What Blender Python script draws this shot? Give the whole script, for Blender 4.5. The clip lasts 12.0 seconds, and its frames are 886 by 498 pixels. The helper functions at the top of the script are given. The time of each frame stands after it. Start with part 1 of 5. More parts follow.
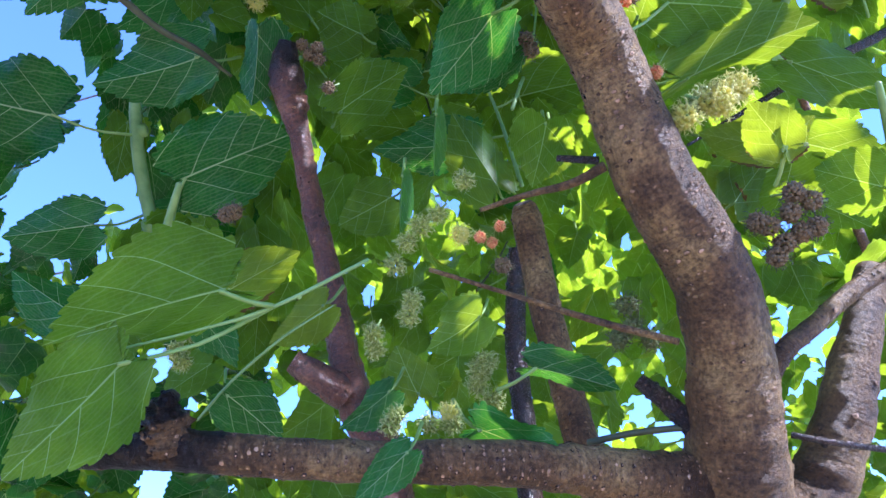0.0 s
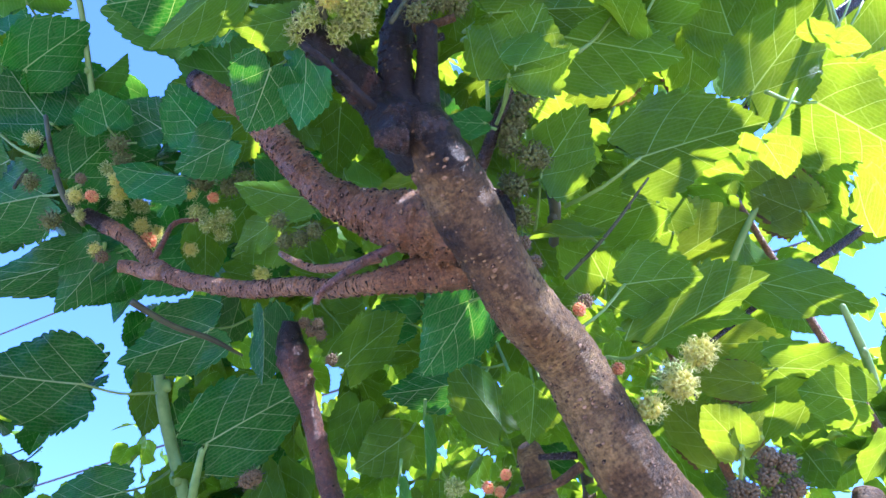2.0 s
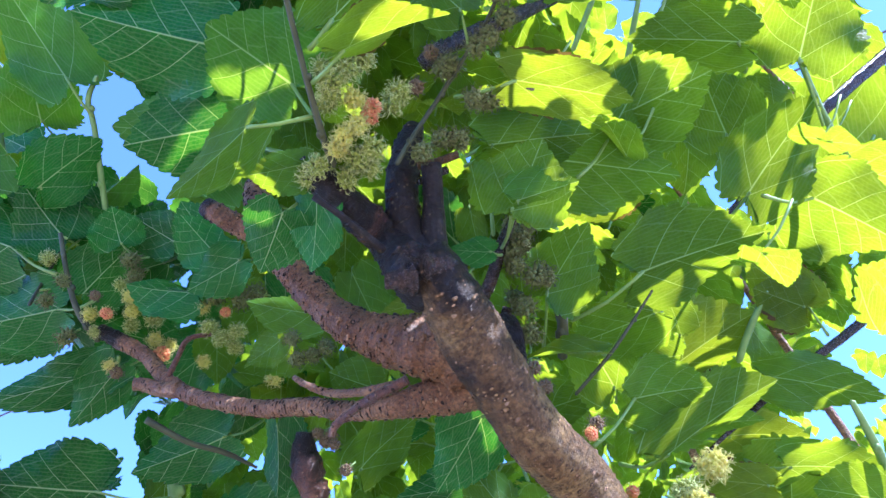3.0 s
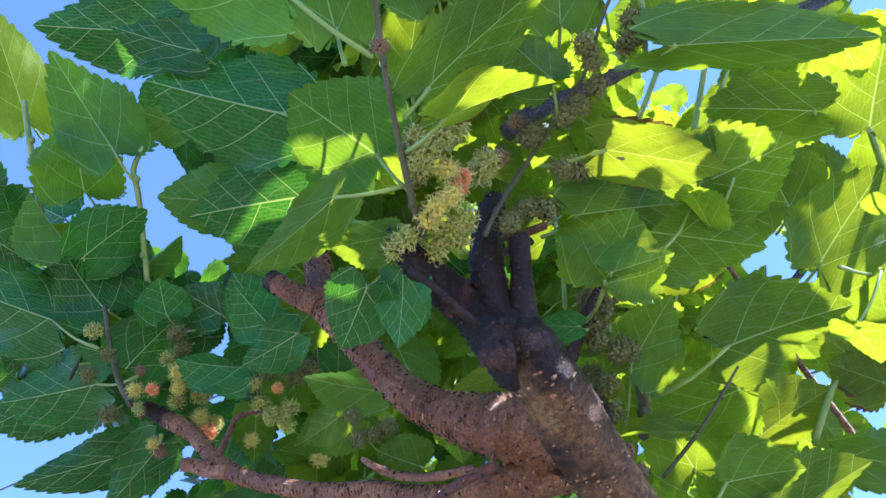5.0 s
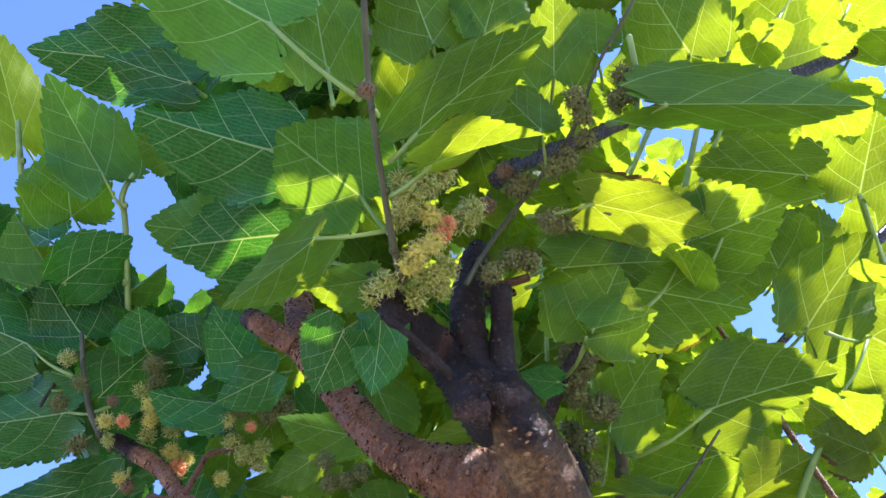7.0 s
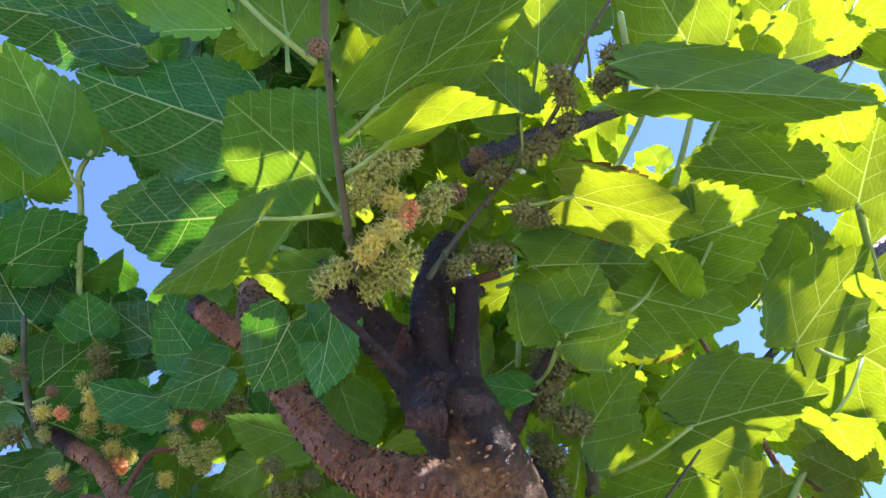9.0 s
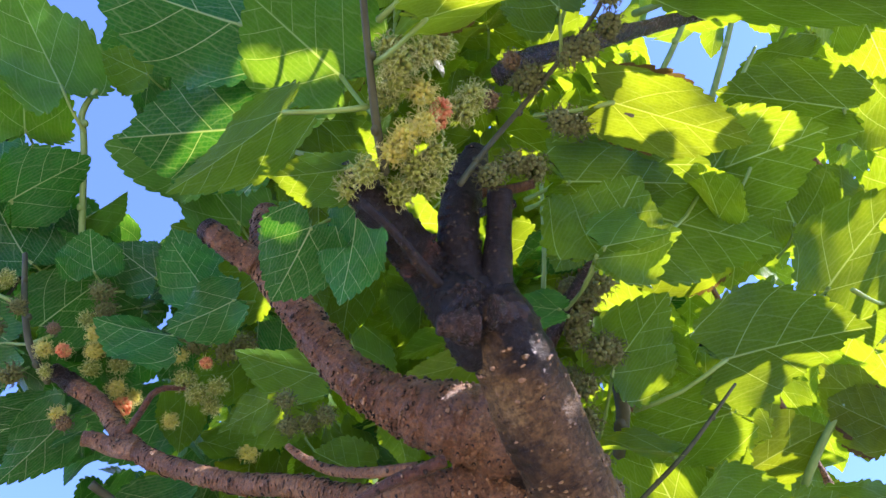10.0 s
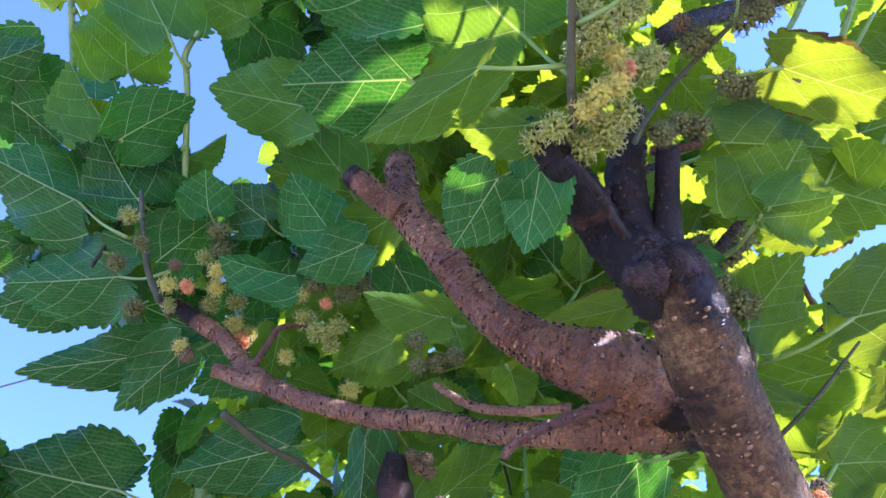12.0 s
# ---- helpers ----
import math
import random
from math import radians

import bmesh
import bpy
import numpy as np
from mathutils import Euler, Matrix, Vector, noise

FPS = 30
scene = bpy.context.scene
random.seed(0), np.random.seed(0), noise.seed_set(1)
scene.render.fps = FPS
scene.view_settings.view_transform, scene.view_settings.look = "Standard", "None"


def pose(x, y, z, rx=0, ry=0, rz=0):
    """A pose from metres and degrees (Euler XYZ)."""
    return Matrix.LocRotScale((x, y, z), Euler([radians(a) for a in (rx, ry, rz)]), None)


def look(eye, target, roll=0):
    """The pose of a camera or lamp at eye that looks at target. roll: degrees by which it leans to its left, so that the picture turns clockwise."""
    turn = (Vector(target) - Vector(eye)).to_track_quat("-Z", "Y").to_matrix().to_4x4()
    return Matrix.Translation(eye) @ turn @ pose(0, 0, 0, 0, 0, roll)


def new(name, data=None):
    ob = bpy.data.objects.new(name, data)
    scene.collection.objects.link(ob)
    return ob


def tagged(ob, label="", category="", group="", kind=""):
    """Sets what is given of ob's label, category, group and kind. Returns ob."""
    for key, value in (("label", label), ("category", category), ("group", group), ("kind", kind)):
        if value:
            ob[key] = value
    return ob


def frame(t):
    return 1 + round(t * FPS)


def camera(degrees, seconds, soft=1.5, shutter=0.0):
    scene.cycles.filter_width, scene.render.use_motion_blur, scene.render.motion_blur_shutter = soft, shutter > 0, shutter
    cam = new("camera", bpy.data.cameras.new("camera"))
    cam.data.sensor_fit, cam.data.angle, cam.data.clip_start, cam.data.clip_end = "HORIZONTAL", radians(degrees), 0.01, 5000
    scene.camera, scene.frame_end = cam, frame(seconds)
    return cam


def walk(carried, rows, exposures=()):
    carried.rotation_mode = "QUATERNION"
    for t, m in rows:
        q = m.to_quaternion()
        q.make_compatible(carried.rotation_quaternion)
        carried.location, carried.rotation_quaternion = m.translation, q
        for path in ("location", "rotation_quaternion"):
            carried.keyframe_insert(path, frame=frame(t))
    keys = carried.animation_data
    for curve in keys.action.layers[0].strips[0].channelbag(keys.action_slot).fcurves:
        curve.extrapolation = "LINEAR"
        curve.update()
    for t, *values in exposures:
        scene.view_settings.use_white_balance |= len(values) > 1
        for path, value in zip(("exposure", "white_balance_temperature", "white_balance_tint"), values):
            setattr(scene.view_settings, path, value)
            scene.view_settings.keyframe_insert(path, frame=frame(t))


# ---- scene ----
# camera and its walk
cam = camera(58.6, 12.0)
METRES, EYE, TILT, LEAN, TURN = 0.7, 1.5, 30.0, 0.0, 0.0
ROWS = [
    (0.0, 0.0, 0.0, 0.0, -0.0, 0.0, 0.0),
    (0.5, 0.0063, -0.0357, 0.0587, 1.02, 2.77, 1.57),
    (1.0, 0.013, -0.067, 0.1326, 1.69, 5.1, 3.13),
    (1.5, 0.0388, -0.0874, 0.1962, 2.2, 7.68, 4.87),
    (2.0, 0.0745, -0.1117, 0.2182, 2.65, 9.84, 6.23),
    (2.5, 0.0789, -0.1316, 0.2567, 3.16, 12.14, 7.43),
    (3.0, 0.0828, -0.1573, 0.3114, 3.44, 13.97, 8.15),
    (5.0, -0.027, -0.123, 0.3448, 3.63, 19.0, 8.13),
    (5.5, -0.0133, -0.1345, 0.3531, 3.39, 19.97, 7.5),
    (6.0, -0.0112, -0.1282, 0.3554, 3.09, 20.65, 6.88),
    (6.5, -0.013, -0.1224, 0.3605, 2.64, 21.26, 6.13),
    (7.0, -0.0101, -0.1107, 0.3581, 2.18, 21.65, 5.48),
    (9.0, 0.016, -0.015, 0.3765, 0.3, 21.78, 3.5),
    (9.5, 0.0183, 0.0494, 0.3492, 0.03, 21.36, 3.13),
    (10.0, -0.0229, 0.0678, 0.3171, -0.12, 20.83, 2.79),
    (10.5, -0.1029, 0.0622, 0.3168, -0.35, 20.13, 2.41),
    (11.0, -0.1528, 0.0417, 0.3364, -0.32, 19.42, 2.07),
    (11.5, -0.1836, 0.0262, 0.3374, -0.08, 18.48, 1.6),
    (12.0, -0.2047, 0.0254, 0.3093, -0.15, 17.15, 0.64),
]
walk(cam, [(t, pose(0, 0, EYE, TILT, LEAN, TURN) @ pose(METRES * x, METRES * y, METRES * z, 90 + pitch, roll, yaw)) for t, x, y, z, yaw, pitch, roll in ROWS],
     exposures=[(0.0, 2.48, 5150, 29), (1.0, 2.58, 5150, 29), (2.0, 2.68, 5050, 27), (3.0, 2.66, 5150, 25), (5.0, 2.45, 5450, 27), (7.0, 2.38, 5850, 27), (9.0, 2.41, 6050, 27), (10.5, 2.44, 6050, 31), (12.0, 2.61, 5350, 39)])

# world, sun
SUN_AZ, SUN_EL = radians(107), radians(48)
world = bpy.data.worlds.new("world")
scene.world = world
world.use_nodes = True
wn = world.node_tree
sky = wn.nodes.new("ShaderNodeTexSky")
sky.sky_type, sky.sun_disc = "NISHITA", False
sky.sun_elevation, sky.sun_rotation = SUN_EL, SUN_AZ
sky.air_density, sky.dust_density, sky.ozone_density = 0.8, 0.0, 6.0
sky.altitude = 3000
wn.links.new(sky.outputs[0], wn.nodes["Background"].inputs[0])
wn.nodes["Background"].inputs[1].default_value = 0.145
sun = new("sun", bpy.data.lights.new("sun", "SUN"))
sun.data.energy, sun.data.angle, sun.data.color = 3.1, radians(0.55), (1.0, 0.94, 0.82)
to_sun = Vector((math.sin(SUN_AZ) * math.cos(SUN_EL), math.cos(SUN_AZ) * math.cos(SUN_EL), math.sin(SUN_EL)))
sun.matrix_world = look(to_sun * 20, (0, 0, 0))


# materials
def material(name):
    m = bpy.data.materials.new(name)
    m.use_nodes = True
    m.node_tree.nodes.clear()
    return m, m.node_tree.nodes, m.node_tree.links


def node(ns, kind, **sets):
    n = ns.new(kind)
    for key, value in sets.items():
        n.inputs[key.replace("_", " ")].default_value = value
    return n


def ramp(ns, stops):
    r = ns.new("ShaderNodeValToRGB")
    while len(r.color_ramp.elements) < len(stops):
        r.color_ramp.elements.new(0.5)
    for e, (p, c) in zip(r.color_ramp.elements, stops):
        e.position, e.color = p, (*c, 1)
    return r


def mixed(ns, ls, kind, a, b, factor):
    n = ns.new("ShaderNodeMix")
    n.data_type, n.blend_type = "RGBA", kind
    for socket, v in ((n.inputs[0], factor), (n.inputs[6], a), (n.inputs[7], b)):
        if isinstance(v, bpy.types.NodeSocket):
            ls.new(v, socket)
        else:
            socket.default_value = v if isinstance(v, float) else (*v, 1)
    return n.outputs[2]


def leaf_material(name, dark, light, glow, per_island=False, rough=0.5, thinness=0.56, vein_glow=(0.58, 0.70, 0.10), scorched=False, sheen=0.38, relief=0.5):
    """A thin blade: waxy green skin over a translucent flesh, with a net of fine veins."""
    m, ns, ls = material(name)
    out = ns.new("ShaderNodeOutputMaterial")
    if per_island:
        pick = ns.new("ShaderNodeNewGeometry").outputs["Random Per Island"]
        coords = ns.new("ShaderNodeTexCoord").outputs["Object"]
        net_scale, spot_scale = 160.0, 30.0
    else:
        pick = ns.new("ShaderNodeObjectInfo").outputs["Random"]
        coords = ns.new("ShaderNodeTexCoord").outputs["Object"]
        net_scale, spot_scale = 24.0, 4.0
    net = node(ns, "ShaderNodeTexVoronoi", Scale=net_scale, Randomness=1.0)
    net.feature = "DISTANCE_TO_EDGE"
    spot = node(ns, "ShaderNodeTexNoise", Scale=spot_scale, Detail=5.0, Roughness=0.6)
    ls.new(coords, net.inputs["Vector"])
    ls.new(coords, spot.inputs["Vector"])
    vein = ramp(ns, [(0.0, (1, 1, 1)), (0.13, (0, 0, 0))])
    ls.new(net.outputs["Distance"], vein.inputs[0])
    tone = ramp(ns, [(0.0, dark), (0.7, light), (1.0, tuple(c * 1.25 for c in light))])
    ls.new(pick, tone.inputs[0])
    patch = ramp(ns, [(0.3, (0.72, 0.72, 0.72)), (0.65, (1.12, 1.1, 1.05))])
    ls.new(spot.outputs["Fac"], patch.inputs[0])
    base = mixed(ns, ls, "MULTIPLY", tone.outputs[0], patch.outputs[0], 1.0)
    paler = ns.new("ShaderNodeMath")
    paler.operation = "MULTIPLY"
    paler.inputs[1].default_value = 0.12
    ls.new(vein.outputs[0], paler.inputs[0])
    webbed = ns.new("ShaderNodeMath")
    webbed.operation = "MULTIPLY"
    webbed.inputs[1].default_value = 0.10
    ls.new(vein.outputs[0], webbed.inputs[0])
    base = mixed(ns, ls, "MIX", base, (0.16, 0.27, 0.08), webbed.outputs[0])
    flesh = mixed(ns, ls, "MULTIPLY", glow, patch.outputs[0], 0.8)
    flesh = mixed(ns, ls, "MIX", flesh, (0.46, 0.60, 0.03), paler.outputs[0])
    # midrib and side veins of each blade, from its own length and breadth
    own = ns.new("ShaderNodeAttribute")
    own.attribute_name = "blade"
    xyz = ns.new("ShaderNodeSeparateXYZ")
    ls.new(own.outputs["Vector"], xyz.inputs[0])

    def calc(kind, a, b=None):
        n = ns.new("ShaderNodeMath")
        n.operation = kind
        for socket, v in zip(n.inputs, (a, b)):
            if isinstance(v, bpy.types.NodeSocket):
                ls.new(v, socket)
            elif v is not None:
                socket.default_value = v
        return n.outputs[0]

    across = calc("ABSOLUTE", xyz.outputs[0])
    rise = calc("ADD", calc("MULTIPLY", across, 0.95), calc("MULTIPLY", calc("MULTIPLY", across, across), 0.7))
    right = calc("GREATER_THAN", xyz.outputs[0], 0.0)
    rise = calc("ADD", rise, calc("MULTIPLY", right, 0.06))
    bend = calc("SINE", calc("ADD", calc("MULTIPLY", across, 11.0), calc("MULTIPLY", right, 1.7)))
    rise = calc("ADD", rise, calc("MULTIPLY", bend, 0.020))
    high = calc("SUBTRACT", xyz.outputs[1], rise)
    run = calc("ADD", calc("MULTIPLY", high, 2.9), calc("MULTIPLY", calc("MULTIPLY", high, high), 1.5))
    def fading(distance, breadth):
        n = ns.new("ShaderNodeMapRange")
        n.interpolation_type = "SMOOTHSTEP"
        ls.new(calc("DIVIDE", distance, breadth), n.inputs[0])
        for k, v in ((1, 0.5), (2, 1.5), (3, 1.0), (4, 0.0)):
            n.inputs[k].default_value = v
        return n.outputs[0]

    rib = fading(across, calc("SUBTRACT", 0.0085, calc("MULTIPLY", xyz.outputs[1], 0.006)))
    lateral = fading(calc("PINGPONG", run, 0.5), calc("SUBTRACT", 0.0145, calc("MULTIPLY", across, 0.017)))
    # thin cross veins between the side veins
    step_out = calc("ADD", calc("MULTIPLY", across, 7.0), calc("ADD", calc("MULTIPLY", spot.outputs["Fac"], 0.5), calc("MULTIPLY", run, 0.55)))
    branch = calc("MULTIPLY", fading(calc("PINGPONG", calc("ADD", step_out, calc("MULTIPLY", calc("FLOOR", run), 0.37)), 0.5), 0.030), 0.24)
    rung = calc("MULTIPLY", fading(calc("PINGPONG", calc("ADD", calc("MULTIPLY", across, 30.0), calc("MULTIPLY", spot.outputs["Fac"], 1.6)), 0.5), 0.13), 0.10)
    rung = calc("MAXIMUM", rung, branch)
    ribs = calc("MAXIMUM", calc("MAXIMUM", rib, lateral), rung)
    base = mixed(ns, ls, "MIX", base, (0.30, 0.42, 0.20), calc("MULTIPLY", ribs, 0.7))
    flesh = mixed(ns, ls, "MIX", flesh, vein_glow, calc("MULTIPLY", ribs, 0.8))
    if scorched:
        rim = calc("MULTIPLY", calc("GREATER_THAN", calc("ADD", across, calc("MULTIPLY", spot.outputs["Fac"], 0.16)), 0.535), 0.9)
        base = mixed(ns, ls, "MIX", base, (0.13, 0.055, 0.02), rim)
        flesh = mixed(ns, ls, "MIX", flesh, (0.09, 0.045, 0.012), rim)
    soft_cells = node(ns, "ShaderNodeMapRange")
    soft_cells.interpolation_type = "SMOOTHSTEP"
    soft_cells.inputs[2].default_value = 0.35
    ls.new(net.outputs["Distance"], soft_cells.inputs[0])
    bump = node(ns, "ShaderNodeBump", Strength=0.35 * relief, Distance=0.0014)
    ls.new(soft_cells.outputs[0], bump.inputs["Height"])
    skin = node(ns, "ShaderNodeBsdfPrincipled", Roughness=rough)
    skin.inputs["Specular IOR Level"].default_value = sheen
    ls.new(base, skin.inputs["Base Color"])
    ridge = node(ns, "ShaderNodeBump", Strength=0.5 * relief, Distance=0.0012)
    ls.new(calc("MULTIPLY", ribs, -1.0), ridge.inputs["Height"])
    ls.new(bump.outputs[0], ridge.inputs["Normal"])
    ls.new(ridge.outputs[0], skin.inputs["Normal"])
    thin = ns.new("ShaderNodeBsdfTranslucent")
    ls.new(flesh, thin.inputs["Color"])
    mix = node(ns, "ShaderNodeMixShader", Fac=thinness)
    ls.new(skin.outputs[0], mix.inputs[1])
    ls.new(thin.outputs[0], mix.inputs[2])
    ls.new(mix.outputs[0], out.inputs[0])
    return m


def bark_material(name, stops, scale=14.0, rough=(0.5, 0.8), stain=0.0, bump=0.9, ringed=0.75, gloss_level=(0.25, 0.38)):
    m, ns, ls = material(name)
    out = ns.new("ShaderNodeOutputMaterial")
    grown = ns.new("ShaderNodeAttribute")
    grown.attribute_name = "bark"
    coords = grown.outputs["Vector"]
    rings = ns.new("ShaderNodeMapping")
    rings.inputs["Scale"].default_value = (1, 1, 7)
    ls.new(coords, rings.inputs["Vector"])
    wrinkle = node(ns, "ShaderNodeTexNoise", Scale=60.0, Detail=6.0, Roughness=0.6)
    ls.new(rings.outputs[0], wrinkle.inputs["Vector"])
    big = node(ns, "ShaderNodeTexNoise", Scale=scale, Detail=6.0, Roughness=0.65)
    fine = node(ns, "ShaderNodeTexNoise", Scale=scale * 18, Detail=10.0, Roughness=0.76)
    speck = node(ns, "ShaderNodeTexVoronoi", Scale=scale * 9)
    for n in (big, fine, speck):
        ls.new(coords, n.inputs["Vector"])
    tone = ramp(ns, stops)
    ls.new(big.outputs["Fac"], tone.inputs[0])
    grain = ramp(ns, [(0.38, (0.28, 0.25, 0.23)), (0.51, (1.0, 0.98, 0.97)), (0.64, (1.8, 1.76, 1.70))])
    ls.new(fine.outputs["Fac"], grain.inputs[0])
    colour = mixed(ns, ls, "MULTIPLY", tone.outputs[0], grain.outputs[0], 0.9)
    lines = ramp(ns, [(0.30, (0.36, 0.32, 0.30)), (0.46, (1.08, 1.07, 1.06))])
    ls.new(wrinkle.outputs["Fac"], lines.inputs[0])
    colour = mixed(ns, ls, "MULTIPLY", colour, lines.outputs[0], ringed)
    pale = ramp(ns, [(0.1, (1, 1, 1)), (0.2, (0, 0, 0))])
    ls.new(speck.outputs["Distance"], pale.inputs[0])
    some = ns.new("ShaderNodeMath")
    some.operation = "MULTIPLY"
    some.inputs[1].default_value = 0.22
    ls.new(pale.outputs[0], some.inputs[0])
    colour = mixed(ns, ls, "MIX", colour, (0.34, 0.24, 0.13), some.outputs[0])
    # dark sap, algae and wet, in blotches of their own; the attribute says where a limb is wettest
    blot = node(ns, "ShaderNodeTexNoise", Scale=16.0, Detail=7.0, Roughness=0.68)
    ls.new(coords, blot.inputs["Vector"])
    wet = ns.new("ShaderNodeAttribute")
    wet.attribute_name = "wet"
    total = node(ns, "ShaderNodeMath")
    total.operation = "MULTIPLY_ADD"
    total.inputs[1].default_value = 0.37
    ls.new(wet.outputs["Fac"], total.inputs[0])
    ls.new(blot.outputs["Fac"], total.inputs[2])
    edge = ramp(ns, [(0.70 - stain * 0.2, (0, 0, 0)), (0.89 - stain * 0.2, (1, 1, 1))])
    ls.new(total.outputs[0], edge.inputs[0])
    crust = ramp(ns, [(0.42, (0.006, 0.004, 0.004)), (0.62, (0.026, 0.017, 0.013)), (0.78, (0.075, 0.05, 0.036))])
    ls.new(fine.outputs["Fac"], crust.inputs[0])
    colour = mixed(ns, ls, "MIX", colour, crust.outputs[0], edge.outputs[0])
    b0 = node(ns, "ShaderNodeBump", Strength=bump, Distance=0.004)
    ls.new(wrinkle.outputs["Fac"], b0.inputs["Height"])
    b = node(ns, "ShaderNodeBump", Strength=bump, Distance=0.006)
    ls.new(fine.outputs["Fac"], b.inputs["Height"])
    ls.new(b0.outputs[0], b.inputs["Normal"])
    gloss = node(ns, "ShaderNodeMapRange")
    gloss.inputs[3].default_value, gloss.inputs[4].default_value = rough
    ls.new(fine.outputs["Fac"], gloss.inputs[0])
    s = ns.new("ShaderNodeBsdfPrincipled")
    sheen = node(ns, "ShaderNodeMapRange")
    sheen.inputs[3].default_value, sheen.inputs[4].default_value = gloss_level
    ls.new(edge.outputs[0], sheen.inputs[0])
    ls.new(sheen.outputs[0], s.inputs["Specular IOR Level"])
    ls.new(colour, s.inputs["Base Color"])
    shiny = ns.new("ShaderNodeMix")
    ls.new(edge.outputs[0], shiny.inputs[0])
    ls.new(gloss.outputs[0], shiny.inputs[2])
    shiny.inputs[3].default_value = 0.3
    ls.new(shiny.outputs[0], s.inputs["Roughness"])
    ls.new(b.outputs[0], s.inputs["Normal"])
    ls.new(s.outputs[0], out.inputs[0])
    return m


def soft_material(name, a, b, scale, rough=0.5, glow=0.0):
    """A plain living tissue of two tones."""
    m, ns, ls = material(name)
    out = ns.new("ShaderNodeOutputMaterial")
    coords = ns.new("ShaderNodeTexCoord").outputs["Object"]
    n = node(ns, "ShaderNodeTexNoise", Scale=scale, Detail=5.0)
    ls.new(coords, n.inputs["Vector"])
    tone = ramp(ns, [(0.35, a), (0.65, b)])
    ls.new(n.outputs["Fac"], tone.inputs[0])
    s = node(ns, "ShaderNodeBsdfPrincipled", Roughness=rough)
    ls.new(tone.outputs[0], s.inputs["Base Color"])
    if glow:
        thin = ns.new("ShaderNodeBsdfTranslucent")
        ls.new(tone.outputs[0], thin.inputs["Color"])
        mix = node(ns, "ShaderNodeMixShader", Fac=glow)
        ls.new(s.outputs[0], mix.inputs[1])
        ls.new(thin.outputs[0], mix.inputs[2])
        ls.new(mix.outputs[0], out.inputs[0])
    else:
        ls.new(s.outputs[0], out.inputs[0])
    return m


LEAF = leaf_material("leaf_blade", (0.013, 0.062, 0.008), (0.036, 0.130, 0.012), (0.285, 0.395, 0.0015), rough=0.42, sheen=0.13)
# glossy kind; the shade on the left leaves is put into its darker green
LEAF_GLOSSY_SHADED = leaf_material("leaf_blade_glossy_shaded", (0.003, 0.046, 0.008), (0.010, 0.092, 0.015), (0.06, 0.27, 0.008), rough=0.26, thinness=0.32, sheen=0.14, relief=0.8)
LEAF_PALE = leaf_material("leaf_blade_pale", (0.022, 0.120, 0.016), (0.042, 0.165, 0.022), (0.22, 0.40, 0.006), rough=0.38, thinness=0.5, sheen=0.15)
# sunlight is put into this yellower blade; the scorched rim is its own
LEAF_SUNLIT_SCORCHED = leaf_material("leaf_blade_sunlit_scorched", (0.09, 0.16, 0.012), (0.12, 0.20, 0.014), (0.235, 0.30, 0.001), vein_glow=(0.50, 0.56, 0.05), scorched=True, sheen=0.2, thinness=0.7)
LEAF_FAR = leaf_material("leaf_blade_far", (0.014, 0.072, 0.010), (0.040, 0.130, 0.014), (0.29, 0.42, 0.0015), per_island=True, sheen=0.14)
# darker far copy: shade of the crown's sunless side put into the colour
LEAF_FAR_SHADED = leaf_material("leaf_blade_far_shaded", (0.004, 0.048, 0.011), (0.014, 0.102, 0.022), (0.10, 0.31, 0.012), per_island=True, rough=0.3, thinness=0.40, sheen=0.18)
BARK = bark_material("bark_brown", [(0.34, (0.045, 0.023, 0.010)), (0.50, (0.135, 0.077, 0.031)), (0.68, (0.32, 0.215, 0.085))], scale=11.0, stain=0.45, ringed=0.7, rough=(0.34, 0.6), bump=1.0, gloss_level=(0.22, 0.2))
BARK_RED = bark_material("bark_reddish", [(0.32, (0.085, 0.032, 0.012)), (0.5, (0.220, 0.098, 0.038)), (0.70, (0.39, 0.225, 0.100))], stain=0.2, rough=(0.24, 0.5), bump=1.0, gloss_level=(0.65, 0.25))
BARK_MAROON = bark_material("bark_dark_red", [(0.28, (0.032, 0.012, 0.008)), (0.52, (0.130, 0.048, 0.024)), (0.76, (0.27, 0.135, 0.075))], stain=0.55, rough=(0.2, 0.45), bump=1.0, gloss_level=(0.5, 0.3))
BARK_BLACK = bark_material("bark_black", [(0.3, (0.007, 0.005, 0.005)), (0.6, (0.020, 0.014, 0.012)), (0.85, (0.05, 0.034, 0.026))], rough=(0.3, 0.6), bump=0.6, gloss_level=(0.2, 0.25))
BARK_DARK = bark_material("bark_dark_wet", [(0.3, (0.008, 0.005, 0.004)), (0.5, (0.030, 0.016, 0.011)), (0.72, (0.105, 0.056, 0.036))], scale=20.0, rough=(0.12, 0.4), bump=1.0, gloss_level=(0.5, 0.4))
LENTICEL = bark_material("lenticel", [(0.3, (0.18, 0.100, 0.060)), (0.5, (0.30, 0.185, 0.110)), (0.8, (0.42, 0.30, 0.19))], bump=0.6, stain=0.2)
CUT = bark_material("weathered_cut", [(0.3, (0.03, 0.022, 0.02)), (0.7, (0.09, 0.06, 0.045))], bump=0.8)
STEM = soft_material("green_stem", (0.09, 0.18, 0.04), (0.16, 0.26, 0.07), 40.0, 0.5)
STEM_WOODY = soft_material("woody_stem", (0.026, 0.030, 0.011), (0.050, 0.056, 0.020), 40.0, 0.7)
PETIOLE = soft_material("petiole", (0.17, 0.29, 0.06), (0.24, 0.36, 0.09), 20.0, 0.45, 0.3)
